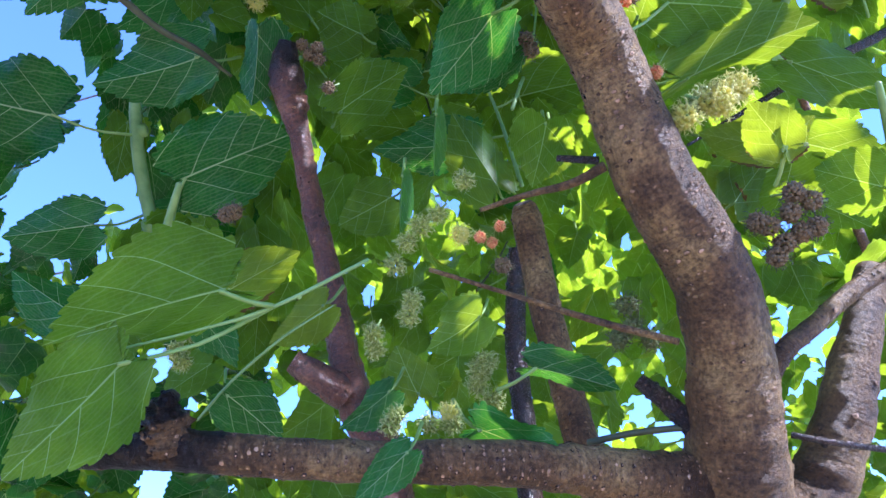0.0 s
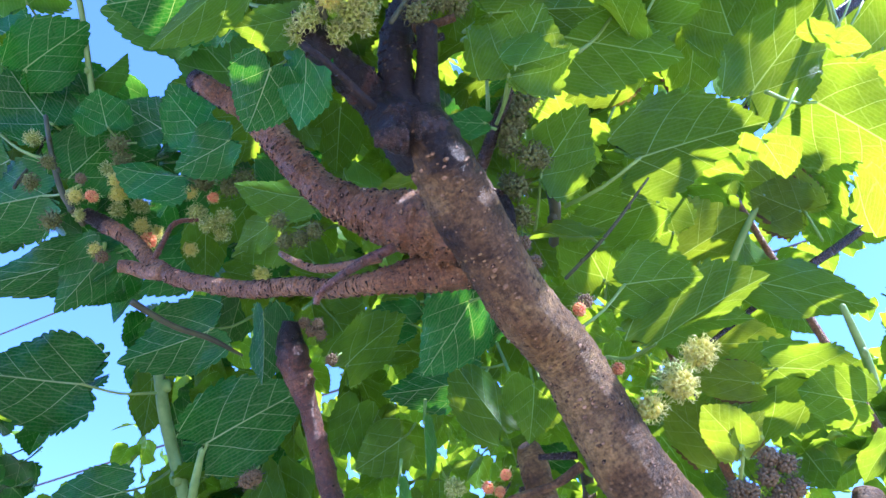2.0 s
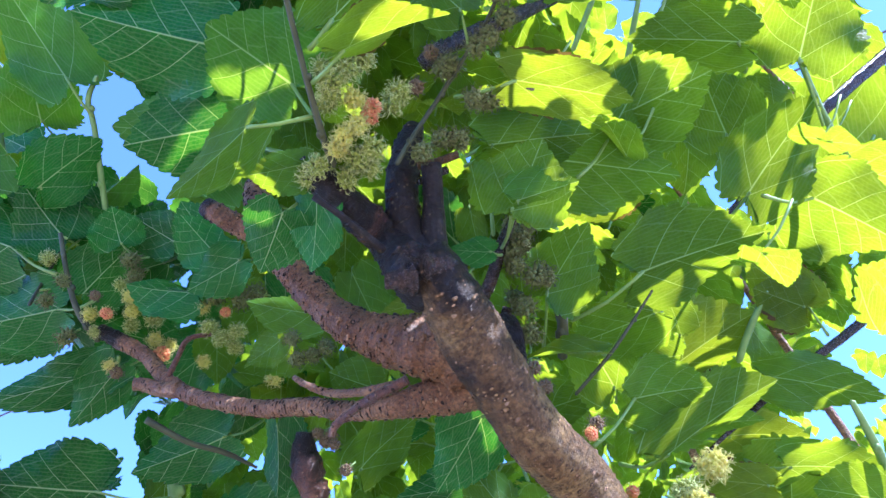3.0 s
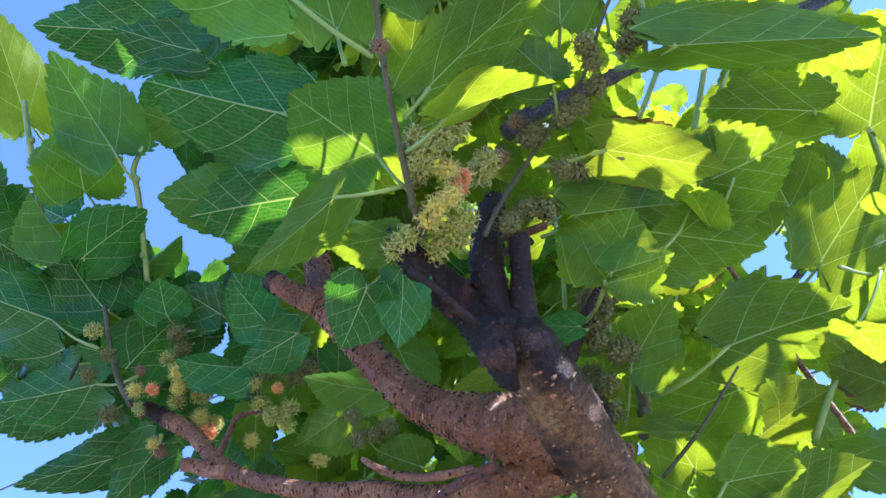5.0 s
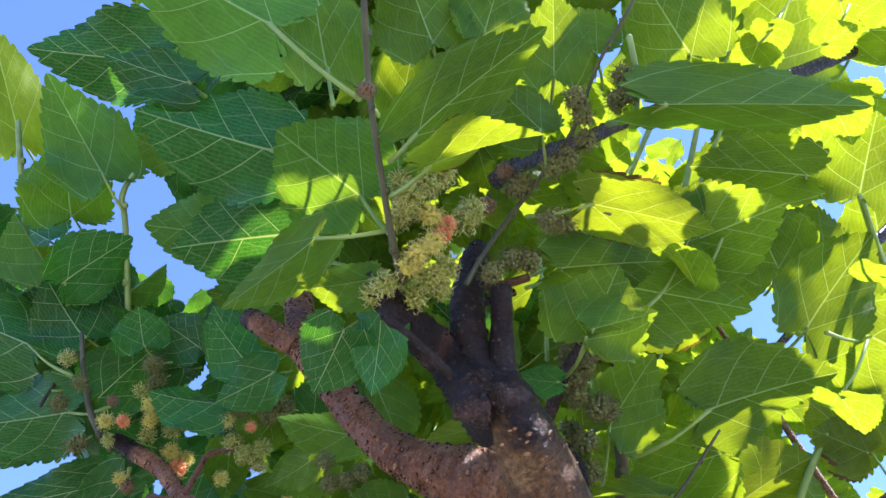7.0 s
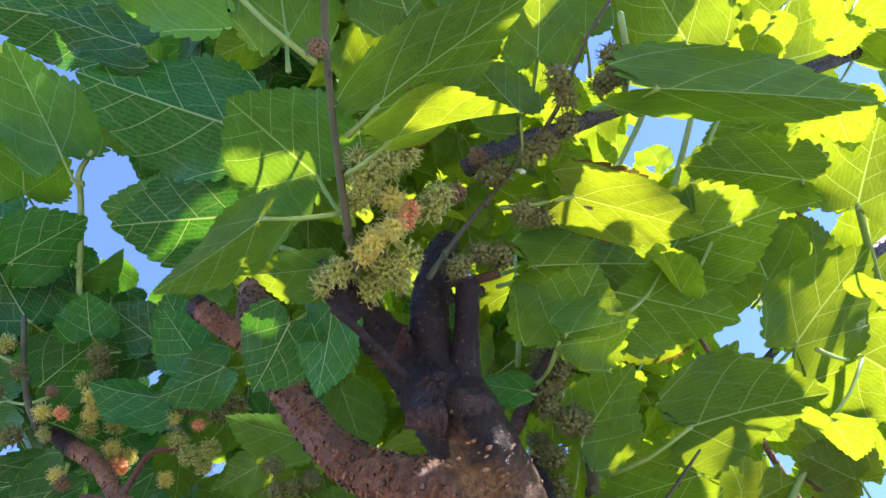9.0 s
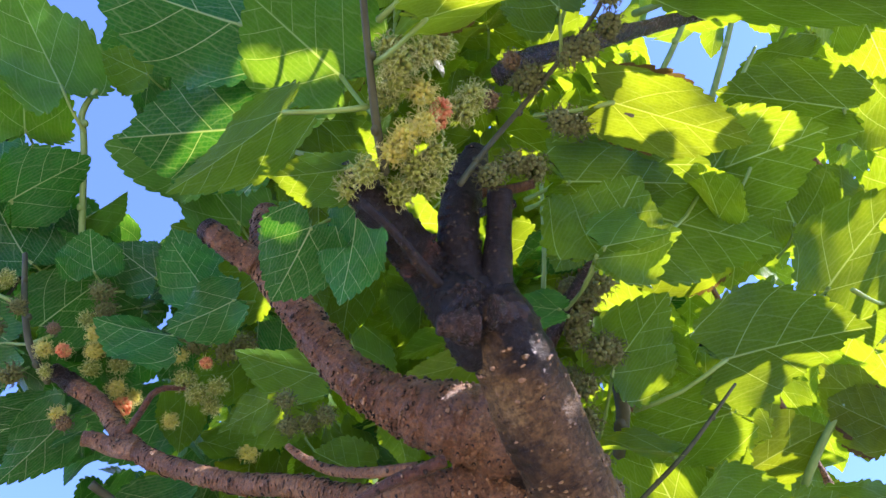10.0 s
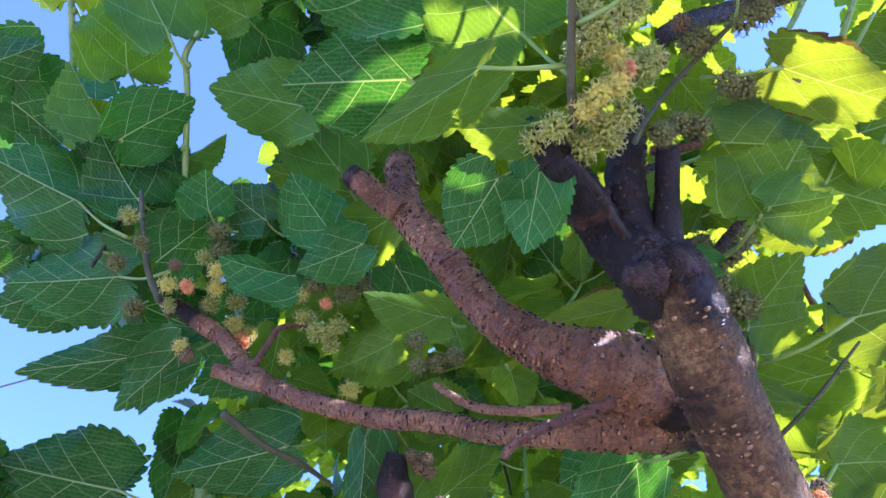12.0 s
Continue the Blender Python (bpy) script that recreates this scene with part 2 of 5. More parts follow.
FRUIT_GREEN = soft_material("unripe_fruit", (0.17, 0.22, 0.025), (0.30, 0.35, 0.06), 6.0, 0.4, 0.25)
# pale and red fruit: ripening colours, lightened further to carry the sun on them
FRUIT_PALE_SUNLIT = soft_material("pale_sunlit_fruit", (0.55, 0.56, 0.10), (0.80, 0.72, 0.22), 6.0, 0.4, 0.6)
FRUIT_RED = soft_material("reddening_fruit", (0.66, 0.20, 0.12), (0.88, 0.52, 0.22), 2.5, 0.4, 0.55)
FRUIT_DULL = soft_material("dull_unripe_fruit", (0.085, 0.105, 0.028), (0.15, 0.17, 0.05), 6.0, 0.9, 0.15)
FRUIT_BROWN = soft_material("dried_fruit", (0.095, 0.062, 0.030), (0.17, 0.115, 0.055), 120.0, 0.9)
STYLE = soft_material("fruit_style", (0.42, 0.47, 0.14), (0.60, 0.62, 0.26), 8.0, 0.55, 0.35)
STYLE_PALE = soft_material("pale_style", (0.55, 0.55, 0.16), (0.75, 0.72, 0.30), 8.0, 0.55, 0.5)
STYLE_DULL = soft_material("dull_style", (0.085, 0.09, 0.03), (0.16, 0.15, 0.055), 20.0, 0.9, 0.15)
STYLE_DARK = soft_material("dark_style", (0.045, 0.040, 0.022), (0.10, 0.085, 0.045), 60.0, 0.6)


# meshes
def linked(name, verts, faces, materials, slots=None, smooth=True):
    me = bpy.data.meshes.new(name)
    me.from_pydata(verts, [], faces)
    for m in materials:
        me.materials.append(m)
    if slots is not None:
        me.polygons.foreach_set("material_index", slots)
    if smooth:
        me.polygons.foreach_set("use_smooth", [True] * len(faces))
    me.update()
    return me


def child(name, me, parent, label="", kind=""):
    ob = new(name, me)
    ob.parent = parent
    return tagged(ob, label, kind=kind)


def spline(points, step):
    """Points (x, y, z, r) smoothed by a Catmull-Rom curve, about step metres apart."""
    p = [np.array(q, float) for q in points]
    p = [2 * p[0] - p[1]] + p + [2 * p[-1] - p[-2]]
    out = []
    for i in range(1, len(p) - 2):
        n = max(2, int(np.linalg.norm(p[i + 1][:3] - p[i][:3]) / step))
        for k in range(n):
            t = k / n
            a, b, c, d = p[i - 1:i + 3]
            out.append(0.5 * (2 * b + (c - a) * t + (2 * a - 5 * b + 4 * c - d) * t * t + (3 * b - a - 3 * c + d) * t ** 3))
    out.append(p[-2])
    return np.array(out)


def frames_along(path):
    """A tangent and two normals, turning as little as possible, at each point of a path."""
    tan = np.gradient(path[:, :3], axis=0)
    tan /= np.linalg.norm(tan, axis=1)[:, None] + 1e-12
    n = np.cross(tan[0], (0.3, 0.9, 0.2))
    n /= np.linalg.norm(n)
    rows = []
    for t in tan:
        n = n - t * np.dot(n, t)
        n /= np.linalg.norm(n)
        rows.append((t, n, np.cross(t, n)))
    return rows


def tube(points, seg, step, rough=0.0, seed=0, round_end=False):
    """Vertices and faces of a tapered limb with an uneven skin; both ends closed."""
    path = spline(points, step)
    verts, faces = [], []
    for i, ((t, n, b), p) in enumerate(zip(frames_along(path), path)):
        for k in range(seg):
            a = 2 * math.pi * k / seg
            out = n * math.cos(a) + b * math.sin(a)
            at = p[:3] + out * p[3]
            r = p[3]
            if rough:
                q = Vector(at) * (0.45 / p[3]) + Vector((seed * 7.1, 0, 0))
                r *= 1 + rough * noise.noise(q) + rough * 0.5 * noise.noise(q * 3.1) + rough * 0.25 * noise.noise(q * 9) + rough * 0.2 * noise.noise(q * 21)
            verts.append(tuple(p[:3] + out * r))
        if i:
            for k in range(seg):
                a, c = (i - 1) * seg + k, (i - 1) * seg + (k + 1) % seg
                faces.append((a, c, c + seg, a + seg))
    last = (len(path) - 1) * seg
    tang = frames_along(path)
    for ring, p, t, sign in ((0, path[0], tang[0][0], -1), (last, path[-1], tang[-1][0], 1)):
        hub = len(verts)
        verts.append(tuple(p[:3] + t * sign * p[3] * (0.8 if round_end else 0.12)))
        for k in range(seg):
            a, c = ring + k, ring + (k + 1) % seg
            faces.append((c, a, hub) if sign < 0 else (a, c, hub))
    return verts, faces, path


def knob(at, axis, across, size, height, length, seg=7, rim=0.0):
    """A low oval wart on the bark: raised lips round a shallow pit. rim: how uneven its lips are."""
    at, axis, across = np.array(at), np.array(axis), np.array(across)
    up = np.cross(across, axis)
    verts, faces = [], []
    for f, h in ((1.05, -0.3), (0.82, 0.75), (0.42, 1.0)):
        for k in range(seg):
            a = 2 * math.pi * k / seg
            g = f * (1 + rim * math.sin(3 * a + size * 9000))
            verts.append(tuple(at + across * math.cos(a) * size * g + axis * math.sin(a) * size * length * g + up * height * h))
    verts.append(tuple(at + up * height * 0.55))
    for r in (0, 1):
        for k in range(seg):
            c = (k + 1) % seg
            faces.append((r * seg + k, r * seg + c, (r + 1) * seg + c, (r + 1) * seg + k))
    for k in range(seg):
        faces.append((2 * seg + k, 2 * seg + (k + 1) % seg, 3 * seg))
    return verts, faces


def limb(name, parent, points, label="", skin=None, rough=0.10, warts=0, wart=0.0032, seg=22, step=0.007, seed=1, dark=(), lift=0.5, wide=1.0, end=None, pale=0.6, scab=0.35, crowd=(), ring=0.6):
    """A woody limb through points (x, y, z, radius), with lenticels raised on its bark. dark: spans of its length with wet black bark."""
    rng = random.Random(seed)
    verts, faces, path = tube(points, seg, step, rough, seed)
    n = len(path)
    soak = []
    for v in range(len(verts)):
        s = min(v // seg, n - 1) / (n - 1)
        soak.append(max([0.0] + [min(1.0, (s - a) / 0.06 + 0.5, (b - s) / 0.06 + 0.5) for a, b in dark]))
    slots = [0] * (len(faces) - seg) + [2] * seg
    hosts = []
    tri = frames_along(path)
    spots = [rng.randrange(1, n - 1) for _ in range(warts)]
    for low, high, count in crowd:
        spots += [rng.randrange(max(1, int(low * n)), min(n - 1, int(high * n))) for _ in range(count)]
    for i in spots:
        t, a, b = tri[i]
        w = rng.random() * 2 * math.pi
        out = a * math.cos(w) + b * math.sin(w)
        j = i * seg + int(round(w / (2 * math.pi) * seg)) % seg
        size = wart * rng.uniform(0.5, 1.5)
        across = np.cross(t, out)
        tilt = rng.uniform(-0.4, 0.4)
        axis = t * math.cos(tilt) + across * math.sin(tilt)
        v, fs = knob(np.array(verts[j]) - out * size * 0.1, axis, np.cross(axis, out), size * wide, size * lift, rng.uniform(0.5, 0.9) / wide, 8, 0.12)
        o = len(verts)
        verts += v
        soak += [soak[j]] * len(v)
        hosts.append((j, len(v)))
        faces += [tuple(q + o for q in f) for f in fs]
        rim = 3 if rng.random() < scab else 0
        # ring: share of warts whose black foot is both margin and painted-in shadow
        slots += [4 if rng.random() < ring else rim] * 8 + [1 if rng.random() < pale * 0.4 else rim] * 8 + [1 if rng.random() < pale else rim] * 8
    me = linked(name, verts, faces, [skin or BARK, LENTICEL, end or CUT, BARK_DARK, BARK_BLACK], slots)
    rolled = []
    run = np.concatenate([[0], np.cumsum(np.linalg.norm(np.diff(path[:, :3], axis=0), axis=1))])
    for v in range(n * seg):
        a = 2 * math.pi * (v % seg) / seg
        r = path[v // seg][3]
        rolled.append((r * math.cos(a) + seed, r * math.sin(a), run[v // seg]))
    rolled += [(seed, 0, 0), (seed, 0.01, run[-1])]
    for j, count in hosts:
        rolled += [rolled[j]] * count
    twist = np.array(rolled, np.float32)
    twist[n * seg + 2:] += np.array(verts, np.float32)[n * seg + 2:] * 0.6
    me.attributes.new("bark", "FLOAT_VECTOR", "POINT").data.foreach_set("vector", twist.ravel())
    me.attributes.new("wet", "FLOAT", "POINT").data.foreach_set("value", soak)
    return child(name, me, parent, label)


def stem(name, parent, points, skin=None, seg=8, step=0.012, label="", nodes=0, seed=3):
    """A smooth young shoot or twig, swollen at its nodes."""
    rng = random.Random(seed)
    verts, faces, path = tube(points, seg, step, 0.05, seed, True)
    tri = frames_along(path)
    for k in range(nodes):
        i = int((k + 0.5) / nodes * (len(path) - 1))
        t, a, b = tri[i]
        w = rng.random() * 6.28
        out = a * math.cos(w) + b * math.sin(w)
        v, fs = knob(path[i][:3] + out * path[i][3] * 0.7, t, np.cross(t, out), path[i][3] * 0.9, path[i][3] * 1.1, 1.5)
        o = len(verts)
        verts += v
        faces += [tuple(q + o for q in f) for f in fs]
    return child(name, linked(name, verts, faces, [skin or STEM]), parent, label)


# leaves: length 1 along y from the petiole, width 1, upper side towards z
EDGE = [(0, 0), (0.07, -0.085), (0.22, -0.14), (0.39, -0.075), (0.485, 0.10), (0.505, 0.29), (0.485, 0.46), (0.42, 0.62), (0.315, 0.755), (0.19, 0.865), (0.08, 0.945), (0, 1.0)]
TEETH = {2: (-0.5, 0.45), 3: (-0.55, 0.3, 0.5), 4: (-0.6, 0.1, 0.5, 0.5)}


def leaf_mesh(name, seed, per=4, teeth=16, cols=7, fold=0.12, droop=0.25, wave=0.07, skew=0.0, curl=0.0, blade=None):
    rng = random.Random(seed)
    ph = [rng.uniform(0, 6.28) for _ in range(6)]

    def height(x, y):
        z = fold * abs(x) * 1.2 - droop * y * y * 0.5 + skew * x * y
        z += wave * (abs(x) * 2) ** 2 * math.sin(6.5 * y + ph[0] + (2.2 if x > 0 else 0))
        z += 0.03 * math.sin(5 * x + ph[1]) * math.sin(4 * y + ph[2])
        high = y - (0.95 * abs(x) + 0.7 * x * x + (0.06 if x > 0 else 0.0))
        q = 2.9 * high + 1.5 * high * high
        z -= 0.007 * math.cos(q * 2 * math.pi) * min(1, abs(x) * 5) * max(0, 1 - abs(x) * 1.5) * max(0, min(1, 1 + high * 6))
        z += curl * max(0.0, abs(x) * 2 - 0.55) ** 2
        return z

    rows = per * teeth
    edge = spline([(x, y, 0, 0) for x, y in EDGE], 0.02)[:, :2]
    run = np.concatenate([[0], np.cumsum(np.linalg.norm(np.diff(edge, axis=0), axis=1))])
    verts, faces = [], []
    for side in (1, -1):
        first = len(verts)
        size = rng.uniform(0.9, 1.04)
        bite = [rng.uniform(0.55, 1.45) for _ in range(teeth + 1)]
        for i in range(rows + 1):
            s = run[-1] * i / rows
            x, y = np.interp(s, run, edge[:, 0]), np.interp(s, run, edge[:, 1])
            saw = TEETH[per][i % per]
            root = min(max(0.0, y - 0.62 * x), 0.995) if y < 0.97 else min(y, 0.995)
            fade = min(1, i / 5) * min(1, (rows - i) / 3)
            e = run[-1] * 0.004
            tx = np.interp(s + e, run, edge[:, 0]) - np.interp(s - e, run, edge[:, 0])
            ty = np.interp(s + e, run, edge[:, 1]) - np.interp(s - e, run, edge[:, 1])
            size_t = math.hypot(tx, ty) + 1e-9
            tx, ty = tx / size_t, ty / size_t
            tooth = 0.036 * saw * fade * (1 - 0.35 * y) * bite[i // per]
            x = max(0.0, x + ty * tooth + tx * 0.016 * saw * fade)
            y += -tx * tooth + ty * 0.016 * saw * fade
            x *= side * size
            for c in range(cols + 1):
                u = c / cols
                px, py = x * u, root + (y - root) * (u ** 1.15)
                verts.append((px, py, height(px, py)))
        for i in range(rows):
            for c in range(cols):
                a = first + i * (cols + 1) + c
                q = (a, a + 1, a + cols + 2, a + cols + 1)
                faces.append(q if side > 0 else q[::-1])

    me = linked(name, verts, faces, [blade or LEAF])
    flat = np.array(verts, np.float32) * (1, 1, 0)
    me.attributes.new("blade", "FLOAT_VECTOR", "POINT").data.foreach_set("vector", flat.astype(np.float32).ravel())
    return me


DROOPS = (0.40, 0.50, 0.25, 0.75, 0.40, 0.30, 0.15)
LEAVES = [leaf_mesh("leaf", 10 + k, fold=f, droop=DROOPS[k], wave=w, skew=s, curl=c) for k, (f, w, s, c) in enumerate(
    [(0.14, 0.10, 0.10, -0.10), (0.28, 0.11, -0.12, -0.18), (0.05, 0.15, 0.18, 0.12), (0.20, 0.12, 0.0, -0.22), (0.10, 0.16, -0.2, 0.0), (0.38, 0.09, 0.15, -0.12), (1.0, 0.07, 0.0, 0.0)])]


def recoloured(meshes, blade):
    out = []
    for me in meshes:
        me = me.copy()
        me.materials[0] = blade
        out.append(me)
    return out


LEAVES_GLOSSY_SHADED, LEAVES_SUNLIT_SCORCHED, LEAVES_PALE = recoloured(LEAVES, LEAF_GLOSSY_SHADED), recoloured(LEAVES, LEAF_SUNLIT_SCORCHED), recoloured(LEAVES, LEAF_PALE)
KINDS = {"g": LEAVES, "s": LEAVES_GLOSSY_SHADED, "y": LEAVES_SUNLIT_SCORCHED, "p": LEAVES_PALE}
leaf_count = 0


def leaf(parent, base, tip, width, up, kind="g", shape=None, stalk=None, label=""):
    """A leaf from its petiole's end at base to its tip, its upper side towards up. stalk: where the petiole leaves its shoot."""
    global leaf_count
    leaf_count += 1
    base, tip, up = Vector(base), Vector(tip), Vector(up)
    y = tip - base
    length = y.length
    y.normalize()
    x = y.cross(up).normalized()
    z = x.cross(y)
    which = leaf_count % 6 if shape is None else shape
    thick = (width + length) / 2
    sag = math.atan2(DROOPS[which] * 0.5 * thick, length)
    y, z = y * math.cos(sag) + z * math.sin(sag), z * math.cos(sag) - y * math.sin(sag)
    m = Matrix((x * width, y * length * math.cos(sag), z * thick)).transposed().to_4x4()
    m.translation = base
    ob = child("leaf", KINDS[kind][which], parent, label)
    ob.matrix_basis = m
    if stalk is None:
        stalk = base - y * length * 0.25 + Vector((0, 0.16, 0.12)) * length / 0.1 * 0.35
    stalk = Vector(stalk)
    bend = (base + stalk) / 2 - Vector((0, 0, (base - stalk).length * 0.08))
    r = 0.0011 + length * 0.006
    verts, faces, _ = tube([(*stalk, r * 1.35), (*bend, r), (*(base + y * length * 0.03), r * 1.1)], 6, 0.02, 0, 0, True)
    p = child("petiole", linked("petiole", verts, faces, [PETIOLE]), ob)
    p.matrix_parent_inverse = m.inverted()
    return ob


# fruits: many drupelets round a core, each with its withered style; about 1 long along z
def fruit_mesh(name, seed, drupe, style, hairs=1.0, long=1.25):
    rng = random.Random(seed)
    bm = bmesh.new()
    bmesh.ops.create_icosphere(bm, subdivisions=1, radius=1)
    ball = [v.co.copy() for v in bm.verts]
    tris = [tuple(v.index for v in f.verts) for f in bm.faces]
    bm.free()
    verts, faces, slots = [], [], []
    count = 52
    for k in range(count):
        h = 1 - 2 * (k + 0.5) / count
        a = k * 2.39996 + rng.uniform(-0.2, 0.2)
        ring = math.sqrt(1 - h * h)
        d = Vector((math.cos(a) * ring, math.sin(a) * ring, h))
        at = Vector((d.x * 0.27, d.y * 0.27, d.z * 0.27 * long)) * rng.uniform(0.92, 1.1)
        r = rng.uniform(0.070, 0.098)
        o = len(verts)
        verts += [tuple(at + c * r) for c in ball]
        faces += [tuple(i + o for i in t) for t in tris]
        slots += [0] * len(tris)
        for arm in range(3):
            if rng.random() > hairs:
                continue
            side = d.orthogonal().normalized()
            side.rotate(Matrix.Rotation(rng.uniform(0, 6.28), 3, d))
            l = rng.uniform(0.10, 0.26)
            pts = [at + d * r * 0.8, at + d * (r + l * 0.5) + side * l * 0.25, at + d * (r + l * 0.65) + side * l * 0.8]
            w = 0.0135
            cross = d.cross(side).normalized()
            o = len(verts)
            for q, ww in zip(pts, (w, w * 0.8, w * 0.3)):
                verts += [tuple(q + cross * ww), tuple(q - cross * ww), tuple(q + d * ww * 1.4)]
            for s in range(2):
                for e in range(3):
                    a0, b0 = o + s * 3 + e, o + s * 3 + (e + 1) % 3
                    faces.append((a0, b0, b0 + 3, a0 + 3))
                    slots.append(1)
    return linked(name, verts, faces, [drupe, style], slots)


FRUITS = {
    "green": [fruit_mesh("fruit", 30 + k, FRUIT_GREEN, STYLE, 1.7, l) for k, l in enumerate((1.15, 1.4, 1.0))],
    "dark": [fruit_mesh("fruit", 40 + k, FRUIT_DULL, STYLE_DULL, 0.8, l) for k, l in enumerate((1.5, 1.3))],
    "pale": [fruit_mesh("fruit", 50 + k, FRUIT_PALE_SUNLIT, STYLE_PALE, 1.5, l) for k, l in enumerate((1.2, 1.5))],
    "red": [fruit_mesh("fruit", 60 + k, FRUIT_RED, STYLE_PALE, 0.3, l) for k, l in enumerate((1.2, 1.4))],
    "brown": [fruit_mesh("fruit", 70, FRUIT_BROWN, STYLE_DARK, 0.5, 1.1)],
}
FRUIT_LABEL = {"green": "unripe green mulberry with pale hairy styles", "dark": "unripe green mulberry with dark dry styles", "pale": "pale yellow-green mulberry with long styles",
               "red": "reddening mulberry, still unripe", "brown": "small dried brown mulberry"}
fruit_count = 0


def fruit(parent, at, size, kind="green", to=None):
    """A mulberry at a place; to: the point of the twig that its stalk comes from."""
    global fruit_count
    fruit_count += 1
    rng = random.Random(900 + fruit_count)
    at = Vector(at)
    to = Vector(to) if to else at + Vector((rng.uniform(-0.7, 0.7), rng.uniform(0.3, 1), rng.uniform(0.2, 1))).normalized() * size * 0.9
    way = (at - to).normalized()
    turn = way.to_track_quat("Z", "Y").to_matrix().to_4x4() @ pose(0, 0, 0, 0, 0, rng.uniform(0, 360))
    shapes = FRUITS[kind]
    ob = child("fruit", shapes[fruit_count % len(shapes)], parent, FRUIT_LABEL[kind])
    ob.matrix_basis = m = Matrix.Translation(at) @ turn @ Matrix.Diagonal((size, size, size, 1))
    verts, faces, _ = tube([(*to, size * 0.05), (*((at + to) / 2), size * 0.045), (*(at - way * size * 0.1), size * 0.05)], 5, 0.01)
    p = child("stalk", linked("stalk", verts, faces, [PETIOLE]), ob)
    p.matrix_parent_inverse = m.inverted()
    return ob


# ground: one sheet to the horizon
m, ns, ls = material("dry_soil")
gout = ns.new("ShaderNodeOutputMaterial")
gs = node(ns, "ShaderNodeBsdfPrincipled", Roughness=0.9)
gn = node(ns, "ShaderNodeTexNoise", Scale=2.0, Detail=8.0)
gr = ramp(ns, [(0.35, (0.29, 0.24, 0.165)), (0.65, (0.43, 0.365, 0.26))])
ls.new(gn.outputs["Fac"], gr.inputs[0])
ls.new(gr.outputs[0], gs.inputs["Base Color"])
ls.new(gs.outputs[0], gout.inputs[0])
side = 2000.0
ground = new("ground", linked("ground", [(-side, -side, 0), (side, -side, 0), (side, side, 0), (-side, side, 0)], [(0, 1, 2, 3)], [m]))
tagged(ground, "pale dry sandy soil under the tree", "ground", kind="structure")

# the tree
tree = new("mulberry_tree")
tree.location = (0, 0, 0)
tagged(tree, "pruned mulberry tree in full leaf with unripe fruit", "tree")
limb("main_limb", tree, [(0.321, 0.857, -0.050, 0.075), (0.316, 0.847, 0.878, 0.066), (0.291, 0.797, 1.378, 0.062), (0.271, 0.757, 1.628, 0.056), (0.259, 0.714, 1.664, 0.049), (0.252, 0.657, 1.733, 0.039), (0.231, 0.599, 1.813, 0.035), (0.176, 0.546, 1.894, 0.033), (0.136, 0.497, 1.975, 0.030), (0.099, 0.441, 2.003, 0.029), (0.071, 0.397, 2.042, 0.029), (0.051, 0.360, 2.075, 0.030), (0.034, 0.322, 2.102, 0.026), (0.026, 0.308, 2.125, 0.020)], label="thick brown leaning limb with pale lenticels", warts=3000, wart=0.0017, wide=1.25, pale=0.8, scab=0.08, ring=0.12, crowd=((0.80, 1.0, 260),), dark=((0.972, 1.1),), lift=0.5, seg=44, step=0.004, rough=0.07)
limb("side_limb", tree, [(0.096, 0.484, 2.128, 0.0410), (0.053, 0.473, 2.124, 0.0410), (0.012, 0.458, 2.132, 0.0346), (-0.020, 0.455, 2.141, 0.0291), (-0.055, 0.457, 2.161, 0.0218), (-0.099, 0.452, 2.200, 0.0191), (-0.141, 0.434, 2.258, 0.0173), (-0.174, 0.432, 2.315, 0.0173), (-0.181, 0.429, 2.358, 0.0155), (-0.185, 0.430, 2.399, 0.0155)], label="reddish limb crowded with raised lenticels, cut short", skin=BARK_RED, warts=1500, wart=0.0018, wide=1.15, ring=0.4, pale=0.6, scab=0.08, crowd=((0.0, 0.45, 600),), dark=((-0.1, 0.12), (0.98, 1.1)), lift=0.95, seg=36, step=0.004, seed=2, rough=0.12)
limb("stub", tree, [(-0.184, 0.425, 2.314, 0.014), (-0.207, 0.414, 2.325, 0.013), (-0.220, 0.402, 2.329, 0.012), (-0.232, 0.399, 2.339, 0.012)], label="short pruned stub with a dark end", skin=BARK_RED, warts=140, wart=0.0016, dark=((0.75, 1.1),), lift=0.9, pale=0.5, seg=20, seed=3)
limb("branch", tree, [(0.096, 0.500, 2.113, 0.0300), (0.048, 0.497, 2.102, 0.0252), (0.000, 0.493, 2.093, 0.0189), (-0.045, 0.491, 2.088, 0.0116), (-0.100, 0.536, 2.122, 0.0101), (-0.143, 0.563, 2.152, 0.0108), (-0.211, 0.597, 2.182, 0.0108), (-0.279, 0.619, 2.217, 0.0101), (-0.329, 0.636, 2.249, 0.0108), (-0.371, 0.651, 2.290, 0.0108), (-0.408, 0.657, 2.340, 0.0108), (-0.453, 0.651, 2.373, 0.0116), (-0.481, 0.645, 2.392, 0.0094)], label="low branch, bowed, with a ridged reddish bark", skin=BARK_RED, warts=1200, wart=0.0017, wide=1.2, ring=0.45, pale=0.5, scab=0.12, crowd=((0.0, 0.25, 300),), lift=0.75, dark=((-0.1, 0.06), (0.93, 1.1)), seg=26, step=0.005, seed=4)
